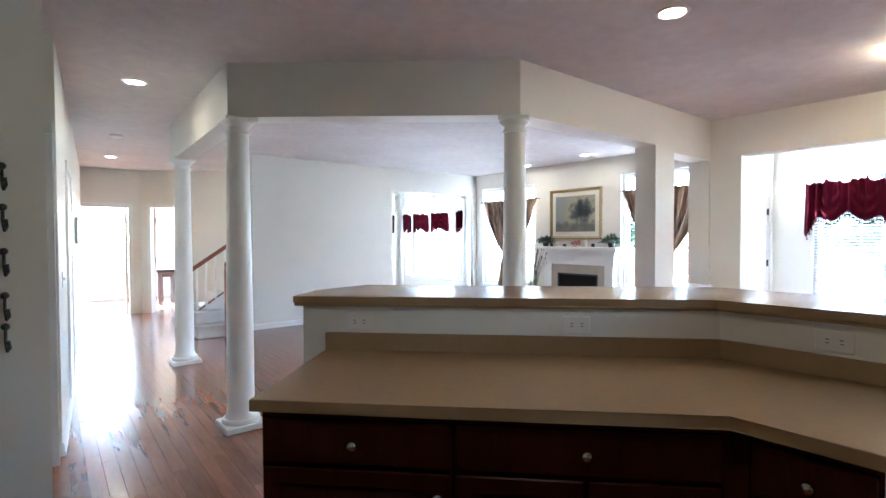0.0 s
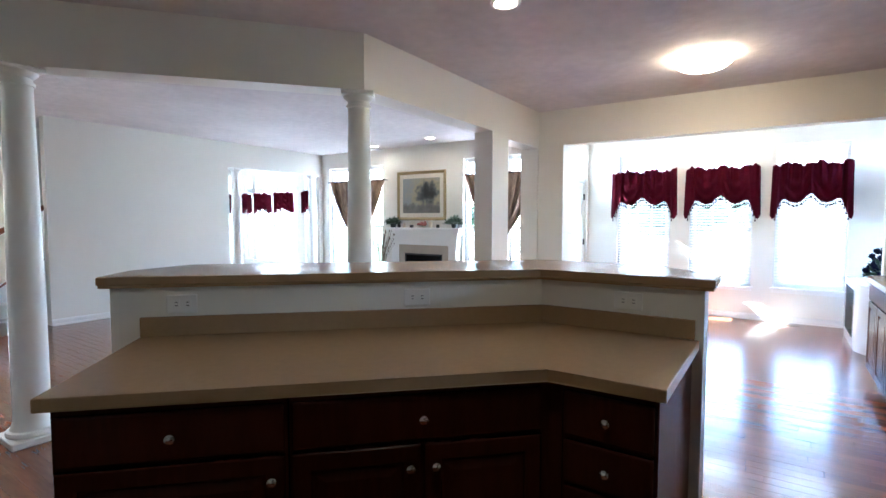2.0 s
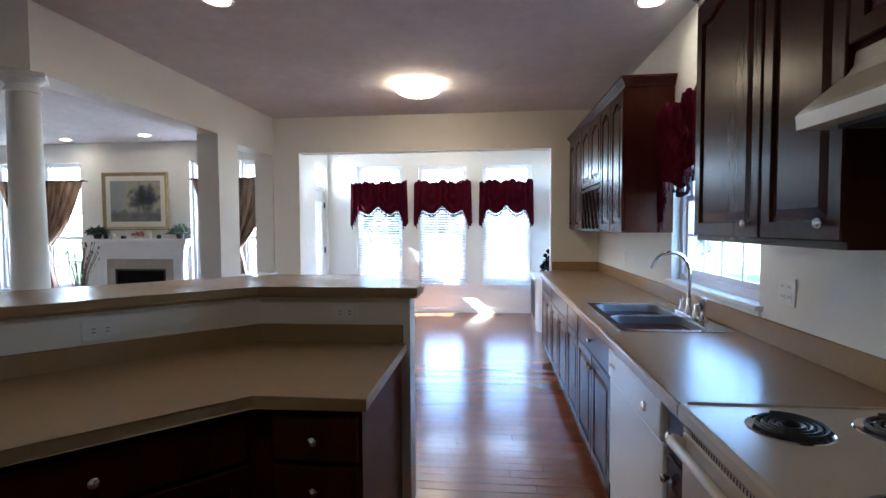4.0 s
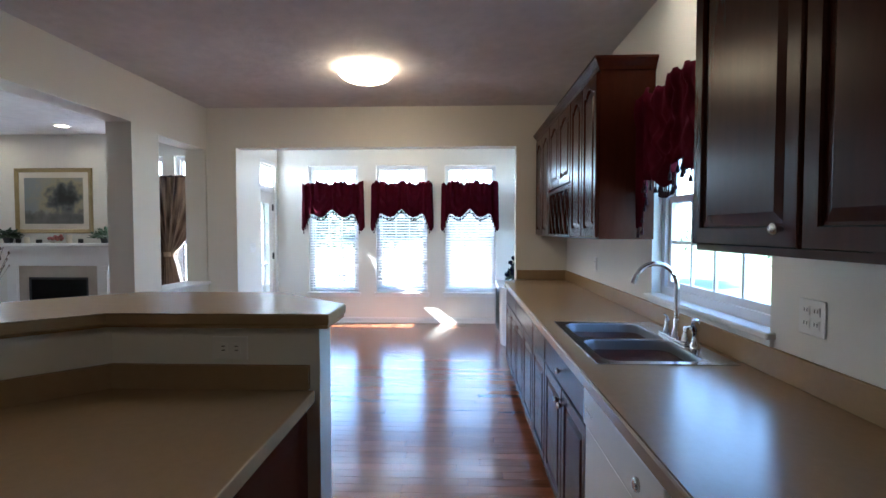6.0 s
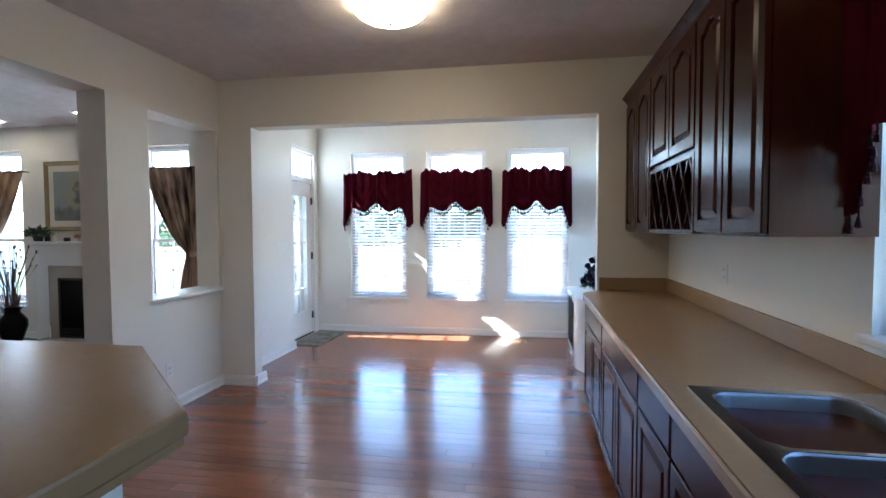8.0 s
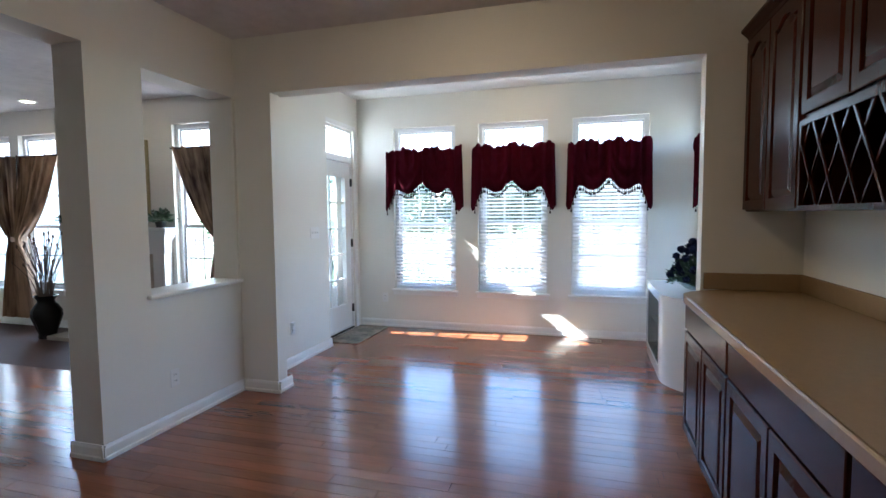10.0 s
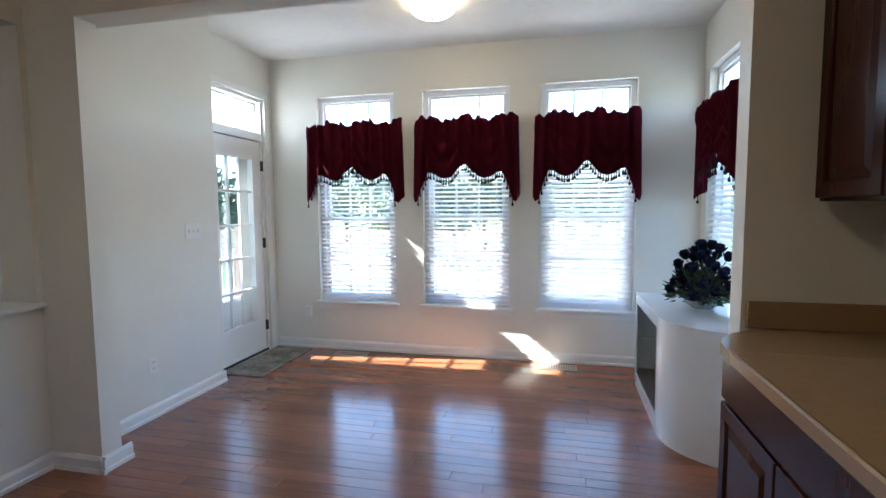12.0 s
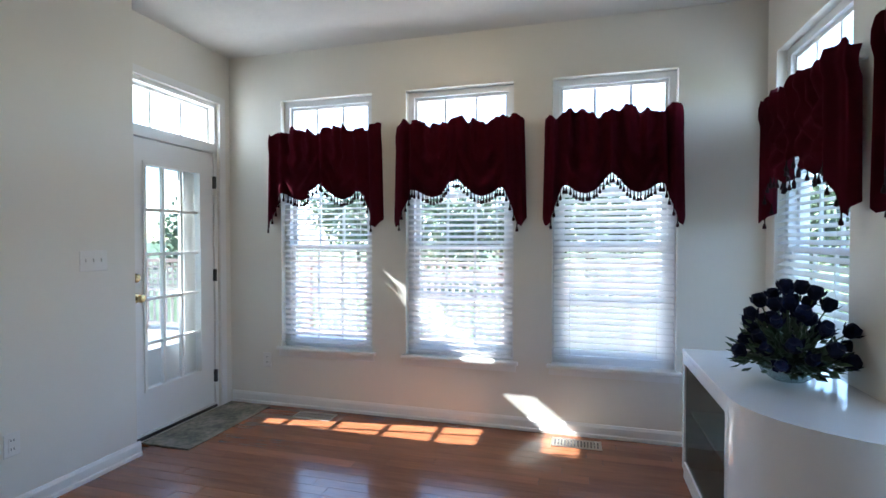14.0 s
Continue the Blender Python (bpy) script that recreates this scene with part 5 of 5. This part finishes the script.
# ---- the sunroom's white cabinet and blue flowers ----
wc = thing("display_cabinet", "glossy white low cabinet with a rounded end and glass front", "cabinet")
ZT = 0.73
Yc, Yw = -0.23, YS + 0.003
arc = [(7.50 - 0.42 * math.sin(a), Yw + (Yc - Yw) * math.cos(a)) for a in np.linspace(0, math.pi / 2, 14)]
arc_top = [(7.50 - 0.424 * math.sin(a), Yw + (Yc + 0.004 - Yw) * math.cos(a)) for a in np.linspace(0, math.pi / 2, 14)]
part("top", prism(bmesh.new(), [(8.384, Yw), (8.384, Yc + 0.004)] + arc_top, ZT - 0.03, ZT, bevel=0.006), LACQUER, wc)
part("plinth", prism(bmesh.new(), [(8.38, Yw), (8.38, Yc - 0.008)] + [(x + 0.008, y - 0.006) for x, y in arc[:-1]] + [(arc[-1][0] + 0.01, Yw)], 0.0, 0.06), LACQUER, wc)
bm = bmesh.new()
inner = [(x + (0.02 if x < 7.49 else 0), y - 0.02) for x, y in arc[:-1]] + [(arc[-1][0] + 0.02, Yw)]
o0, o1 = [[bm.verts.new((x, y, z)) for x, y in arc] for z in (0.061, ZT - 0.031)]
i0, i1 = [[bm.verts.new((x, y, z)) for x, y in inner] for z in (0.061, ZT - 0.031)]
for k in range(13):
    bm.faces.new((o0[k], o0[k + 1], o1[k + 1], o1[k])), bm.faces.new((i0[k], i1[k], i1[k + 1], i0[k + 1]))
    bm.faces.new((o0[k], i0[k], i0[k + 1], o0[k + 1])), bm.faces.new((o1[k], o1[k + 1], i1[k + 1], i1[k]))
bm.faces.new((o0[0], o1[0], i1[0], i0[0])), bm.faces.new((o0[-1], i0[-1], i1[-1], o1[-1]))
smooth(part("curved_side", bm, LACQUER, wc), 30)
bm = bmesh.new()
bars(bm, 7.502, 8.38, 0.061, ZT - 0.031, 0.045, Yc - 0.02, Yc)
part("front_frame", bm, LACQUER, wc)
part("glass_front", boxed(7.548, 8.334, Yc - 0.013, Yc - 0.009, 0.107, ZT - 0.077), CASEGLASS, wc)
part("end_panel", boxed(8.36, 8.38, Yw, Yc - 0.021, 0.061, ZT - 0.031), LACQUER, wc)
part("back_panel", boxed(7.1, 8.359, Yw, Yw + 0.012, 0.061, ZT - 0.031), LACQUER, wc)
part("shelf", boxed(7.52, 8.358, Yw + 0.013, Yc - 0.04, 0.37, 0.385), LACQUER, wc)

fw = thing("flower_arrangement", "round bunch of navy blue silk roses with green leaves", "flowers", 7.83, -0.55, ZT)
smooth(part("bowl", lathe(bmesh.new(), [(0.0001, 0.0005), (0.06, 0.0005), (0.10, 0.03), (0.115, 0.06), (0.105, 0.06), (0.0001, 0.03)], seg=24), CASEGLASS, fw))
rnd = random.Random(12)
bm, bs = bmesh.new(), bmesh.new()
blooms = []
for i in range(46):
    t = (i + 0.5) / 46
    el = math.asin(1 - t * 0.97)
    a = i * 2.39996
    R = rnd.uniform(0.72, 1.12)
    c = R * math.cos(el) * (1 - 0.42 * math.sin(el))
    p = Vector((0.26 * c * math.cos(a), 0.24 * c * math.sin(a), 0.075 + 0.345 * R * math.sin(el)))
    blooms.append(p)
    tube(bs, [(0, 0, 0.02), p * 0.5 + Vector((0, 0, 0.03)), p], 0.003, 4)
tagged(part("greenery", bs, LEAF, fw), kind="stuff")
for p in blooms:
    bm = bmesh.new()
    axis = p.normalized()
    rot = axis.to_track_quat('Z', 'Y').to_matrix().to_4x4()
    s = rnd.uniform(0.029, 0.038)
    lathe(bm, [(0.0001, -0.7 * s), (0.5 * s, -0.5 * s), (0.78 * s, 0), (0.84 * s, 0.6 * s), (0.62 * s, 1.15 * s), (0.3 * s, 0.95 * s), (0.0001, 0.8 * s)], seg=8)
    for k in range(5):
        b = k * 1.2566 + rnd.random()
        v = [bm.verts.new(Vector(q)) for q in ((0.3 * s * math.cos(b), 0.3 * s * math.sin(b), -0.5 * s), (1.0 * s * math.cos(b - 0.5), 1.0 * s * math.sin(b - 0.5), 0.2 * s), (1.3 * s * math.cos(b), 1.3 * s * math.sin(b), 0.95 * s), (1.0 * s * math.cos(b + 0.5), 1.0 * s * math.sin(b + 0.5), 0.2 * s))]
        bm.faces.new((v[0], v[1], v[2])), bm.faces.new((v[0], v[2], v[3]))
    bm.transform(Matrix.Translation(p) @ rot)
    part("rose", bm, NAVY, fw)
bm = bmesh.new()
leafy(bm, (0, 0, 0.06), 0.20, 520, rnd, 0.06, 1.1)
part("leaves", bm, LEAF, fw)

# ---- stairs ----
SX = 2.12
st = thing("staircase", "carpeted white stairs with a wide first step", "stairs")
part("first_step", boxed(2.16, 2.72, 8.16, 8.545, 0, 0.185, bevel=0.02, seg=2), CARPET, st)
part("second_step", boxed(2.16, 2.60, 8.33, 8.545, 0.1855, 0.37, bevel=0.02, seg=2), CARPET, st)
for i in range(12):
    bm = boxed(SX + 0.265 * i, SX + 0.265 * (i + 1) + 0.001, 8.56, 9.60, 0, 0.183 * (i + 1))
    part("step", bm, CARPET, st)
part("stringer", upright(bmesh.new(), [(SX + 0.1, 0.0), (5.2, 0.0), (5.2, 0.30 + 0.69 * (5.2 - SX)), (SX + 0.1, 0.30 + 0.069)], 8.546, 8.5595), TRIM, st)
rl = thing("handrail", "oak stair handrail with newel post and white balusters", "handrail")
for i in range(22):
    x = SX + 0.12 + 0.13 * i
    part("baluster", boxed(x - 0.014, x + 0.014, 8.545 - 0.03, 8.545 - 0.0005, 0.24 + 0.69 * (x - SX), 0.93 + 0.69 * (x - SX)), TRIM, rl)
bm = bmesh.new()
tube(bm, [(SX - 0.05, 8.53, 0.91), (5.0, 8.53, 0.945 + 0.69 * (5.0 - SX))], 0.032, 10)
part("rail", bm, RAILWOOD, rl)
bm = bmesh.new()
tube(bm, [(SX - 0.05, 8.53, 0.24), (5.0, 8.53, 0.275 + 0.69 * (5.0 - SX))], 0.014, 8)
part("base_rail", bm, RAILWOOD, rl)
nw = thing("newel_post", "dark oak newel post at the foot of the stairs", "newel post", 2.56, 8.10, 0)
bm = boxed(-0.04, 0.04, -0.04, 0.04, 0, 1.02, bevel=0.004)
part("post", bm, RAILWOOD, nw)
part("cap", ball(bmesh.new(), (0, 0, 1.06), 0.05), RAILWOOD, nw)

# ---- hall doors, study and hall fittings ----
def casing(name, m, width, h=2.05):
    t = new(name)
    tagged(t, "white door casing", "trim", kind="structure")
    bm = bmesh.new()
    for s in (-1, 1):
        a, b = sorted((s * width / 2, s * (width / 2 + 0.065)))
        box(bm, a, b, -0.018, -0.0005, 0, h)
    box(bm, -width / 2 - 0.065, width / 2 + 0.065, -0.018, -0.0005, h + 0.0005, h + 0.065)
    part("casing", bm, TRIM, t)
    t.matrix_world = m


def open_door(name, m, width, label):
    d = thing(name, label, "door")
    tagged(d, kind="structure")
    bm = boxed(0, width, 0, 0.036, 0.012, 2.03)
    for z0, z1 in ((0.2, 0.85), (1.0, 1.85)):
        for x0, x1 in ((0.1, width / 2 - 0.05), (width / 2 + 0.05, width - 0.1)):
            box(bm, x0, x1, -0.006, 0.042, z0, z1, bevel=0.005)
    leaf = part("leaf", bm, TRIM, d)
    for z in (0.25, 1.02, 1.8):
        part("hinge", boxed(-0.012, -0.0005, 0.0, 0.012, z - 0.05, z + 0.05), DARK, d)
    part("door_knob", ball(bmesh.new(), (width - 0.06, -0.04, 0.95), 0.028), BRASS, leaf)
    d.matrix_world = m


casing("trim_1", pose(1.355, 11.62, 0), 0.75)
casing("trim_2", SLANT @ pose(0.52, 0, 0), 0.64)
open_door("door_2", pose(1.72, 11.76, 0, 0, 0, 84), 0.72, "white panelled door standing open into a bright study")
open_door("door_3", SLANT @ pose(0.215, 0.14, 0, 0, 0, 128), 0.62, "white panelled door standing open")
dk = thing("desk", "dark wooden desk with square legs", "desk", 3.02, 12.75, 0, -35)
part("desktop", boxed(-0.6, 0.6, -0.35, 0.35, 0.70, 0.76, bevel=0.006), DARKWOOD, dk)
part("apron", boxed(-0.56, 0.56, -0.31, 0.31, 0.60, 0.699), DARKWOOD, dk)
for sx in (-1, 1):
    for sy in (-1, 1):
        part("leg", boxed(sx * 0.52 - 0.04, sx * 0.52 + 0.04, sy * 0.28 - 0.04, sy * 0.28 + 0.04, 0, 0.70), DARKWOOD, dk)
th = thing("wall_panel_box", "small grey intercom panel on the hall wall", "intercom")
part("case", boxed(-0.12, 0.12, -0.035, -0.0005, -0.16, 0.16, bevel=0.005), NICKEL, th)
part("face", boxed(-0.10, 0.10, -0.038, -0.0352, -0.14, 0.14), PLASTIC, th)
th.matrix_world = HALL @ pose(0, 3.4, 1.55, 0, 0, 90)
casing("trim_3", HALL @ pose(0, 1.6, 0, 0, 0, 90), 0.76)
open_leaf = thing("door_4", "white panelled closet door, closed", "door")
tagged(open_leaf, kind="structure")
part("leaf", boxed(0.0005, 0.012, 1.225, 1.975, 0.01, 2.03), TRIM, open_leaf)
open_leaf.matrix_world = HALL

# wrought-iron hooks on the wall end by the hall
for i, z in enumerate((1.63, 1.50, 1.36, 1.22, 1.12)):
    hk = thing("wall_hook", "curled black wrought-iron hook", "hook", 0.408, 2.60, z, 0, "wrought-iron hooks")
    bm = bmesh.new()
    tube(bm, [(0, -0.001, 0.05), (0.0, -0.006, 0.0), (0.005, -0.03, -0.025), (0.012, -0.05, -0.012), (0.010, -0.045, 0.008), (0.004, -0.034, 0.002)], 0.005, 6)
    ball(bm, (0, -0.008, 0.05), 0.012, 8, 5)
    part("curl", bm, BLACK, hk)

# ---- outside ----
tagged(part("ground", boxed(-300, 300, -300, 300, -1.15, -1.0), GRASS), "mown lawn round the house", "ground", kind="structure")
tagged(part("foundation_wall", boxed(-2.72, XB + 0.16, YR - 0.16, 14.75, -1.0, -0.161), SIDING), "pale house foundation", "wall", kind="structure")
tagged(part("pavement", boxed(-12, 16, -9.5, -2.2, -0.999, -0.96), PAVING), "grey concrete drive beside the house", "pavement", kind="structure")
deck = thing("deck", "wooden deck outside the sunroom", "deck")
part("deck_frame", boxed(XB + 0.165, 12.2, -2.0, 9.0, -0.99, -0.16), DECK, deck)
first = part("board", boxed(XB + 0.165, 12.2, -0.066, 0.066, -0.028, 0.0), DECK, deck)
first.location = (0, -1.9, -0.13)
for i in range(1, 77):
    o = new("board", first.data)
    o.parent = deck
    o.location = (0, -1.9 + 0.141 * i, -0.13)
rail = thing("deck_railing", "deck railing with a lattice panel under its top rail", "railing")
X = 11.9
part("top_rail", boxed(X - 0.06, X + 0.06, -1.9, 8.9, 0.98, 1.03), RAIL, rail)
part("mid_rail", boxed(X - 0.03, X + 0.03, -1.9, 8.9, 0.50, 0.55), WHITERAIL, rail)
part("low_rail", boxed(X - 0.03, X + 0.03, -1.9, 8.9, -0.05, 0.0), WHITERAIL, rail)
for i in range(8):
    y = -1.85 + i * 1.52
    part("post", boxed(X - 0.05, X + 0.05, y - 0.05, y + 0.05, -0.129, 1.10), RAIL, rail)
bm = bmesh.new()
for i in range(107):
    y = -1.8 + 0.1 * i
    box(bm, X - 0.012, X - 0.001, y - 0.018, y + 0.018, 0.55, 0.98)
for k in range(4):
    z = 0.60 + 0.1 * k
    box(bm, X, X + 0.011, -1.85, 8.85, z - 0.018, z + 0.018)
tagged(part("lattice", bm, WHITERAIL, rail), kind="stuff")
bm = bmesh.new()
for i in range(89):
    y = -1.8 + 0.12 * i
    box(bm, X - 0.016, X + 0.016, y - 0.016, y + 0.016, 0.0, 0.50)
tagged(part("pickets", bm, WHITERAIL, rail), kind="stuff")


def tree(x, y, h, r, seed):
    rnd = random.Random(seed)
    t = thing("tree", "leafy green garden tree in full sun", "tree", x, y, -1.0, 0, "garden trees")
    bm = bmesh.new()
    tube(bm, [(0, 0, 0), (0.05, 0, h * 0.3), (0, 0.08, h * 0.6), (0.05, 0.05, h * 0.9)], 0.03 * h, 8, 0.006 * h)
    tips = []
    for i in range(14):
        a, z = rnd.uniform(0, 6.28), h * rnd.uniform(0.3, 0.8)
        e = Vector((math.cos(a) * r * rnd.uniform(0.5, 0.9), math.sin(a) * r * rnd.uniform(0.5, 0.9), z + h * rnd.uniform(0.08, 0.22)))
        tube(bm, [(0, 0.03, z), (e.x * 0.5, e.y * 0.5, z + (e.z - z) * 0.4), e], 0.010 * h, 5, 0.003 * h)
        tips.append(e)
    part("trunk", bm, BARK, t)
    tips += [Vector((rnd.gauss(0, 0.35) * r, rnd.gauss(0, 0.35) * r, h * rnd.uniform(0.55, 1.0))) for _ in range(14)]
    vs, fs = [], []
    for c in tips:
        cr = r * rnd.uniform(0.28, 0.45)
        for _ in range(150):
            d = Vector((rnd.gauss(0, 1), rnd.gauss(0, 1), rnd.gauss(0, 0.8)))
            p = c + d * cr * 0.45
            u = Vector((rnd.uniform(-1, 1), rnd.uniform(-1, 1), rnd.uniform(-1, 1))).normalized() * 0.13
            w = u.cross(Vector((rnd.uniform(-1, 1), rnd.uniform(-1, 1), 1))).normalized() * 0.08
            k = len(vs)
            vs += [p - u, p + w, p + u, p - w]
            fs.append((k, k + 1, k + 2, k + 3))
    me = bpy.data.meshes.new("crown")
    me.from_pydata(vs, [], fs)
    me.materials.append(TREELEAF)
    o = new("crown", me)
    o.parent = t


for i, (x, y, h, r) in enumerate(((24, -7, 5.0, 2.3), (26, 0, 5.6, 2.6), (25, 6, 5.2, 2.4), (28, 11, 6.0, 2.8), (24, 16, 5, 2.4), (9, -17, 5.4, 2.5), (4, -16, 5.0, 2.3), (-2, -17, 5.6, 2.6), (29, 4, 6.2, 2.9), (14.5, -16, 5.2, 2.5), (22, -13, 5.4, 2.6), (12, 22, 5.5, 2.6))):
    tree(x, y, 0.74 * h, 0.95 * r, 40 + i)

# ---- floor planks, the nearest ones singly ----
PW_, LONG = 0.083, []
rnd = random.Random(77)
near, far = [], []
x = -2.72
while x < XB:
    y = YR - rnd.uniform(0, 1.2)
    while y < 14.6:
        l = rnd.choice((0.9, 1.2, 1.6, 2.1))
        a, b = max(y, YR + 0.002), min(y + l, 14.6)
        lim = (3.02 if x > XO else 14.6)
        b = min(b, lim if x < 7.83 else 3.1)
        if b - a > 0.03:
            (near if (3.2 < x < 8.3 and -0.3 < a and b < 2.9) else far).append((x, a, b))
        y += l
    x += PW_
near.sort(key=lambda p: abs(p[0] - 6.2) + abs((p[1] + p[2]) / 2 - 1.2))
far += near[300:]
near = near[:300]
floor_ob = bpy.data.objects["floor"]
plank_meshes = {}
for x, a, b in near:
    key = round(b - a, 3)
    if key not in plank_meshes:
        bm = bmesh.new()
        h, w, g = key / 2 - 0.0006, PW_ / 2 - 0.0003, 0.0009
        lo = [bm.verts.new((sx * w, sy * h, -0.006)) for sx, sy in ((-1, -1), (1, -1), (1, 1), (-1, 1))]
        hi = [bm.verts.new((sx * (w - g), sy * (h - g), 0.0)) for sx, sy in ((-1, -1), (1, -1), (1, 1), (-1, 1))]
        md = [bm.verts.new((sx * w, sy * h, -0.0008)) for sx, sy in ((-1, -1), (1, -1), (1, 1), (-1, 1))]
        bm.faces.new(hi)
        for i in range(4):
            j = (i + 1) % 4
            bm.faces.new((lo[i], lo[j], md[j], md[i])), bm.faces.new((md[i], md[j], hi[j], hi[i]))
        me = bpy.data.meshes.new("plank")
        bm.to_mesh(me)
        bm.free()
        me.materials.append(FLOOR)
        plank_meshes[key] = me
    o = new("plank", plank_meshes[key])
    o.parent = floor_ob
    o.location = (x + PW_ / 2, (a + b) / 2, 0)
    o.rotation_euler = (radians(rnd.gauss(0, 0.02)), radians(rnd.gauss(0, 0.06)), 0)
vs, fs = [], []
for x, a, b in far:
    k = len(vs)
    t = [rnd.gauss(0, 0.00006) for _ in range(2)]
    x0, x1, y0, y1 = x + 0.0004, x + PW_ - 0.0004, a + 0.0008, b - 0.0008
    g = 0.0009
    vs += [(x0, y0, -0.0008), (x1, y0, -0.0008), (x1, y1, -0.0008), (x0, y1, -0.0008), (x0 + g, y0 + g, t[0]), (x1 - g, y0 + g, t[1]), (x1 - g, y1 - g, t[1]), (x0 + g, y1 - g, t[0])]
    vs += [(x0, y0, -0.006), (x1, y0, -0.006), (x1, y1, -0.006), (x0, y1, -0.006)]
    fs += [(k + 4, k + 5, k + 6, k + 7)] + [(k + i, k + (i + 1) % 4, k + 4 + (i + 1) % 4, k + 4 + i) for i in range(4)] + [(k + 8 + i, k + 8 + (i + 1) % 4, k + (i + 1) % 4, k + i) for i in range(4)]
me = bpy.data.meshes.new("planks")
me.from_pydata(vs, [], fs)
me.materials.append(FLOOR)
o = new("planks", me)
o.parent = floor_ob
tagged(o, kind="stuff")
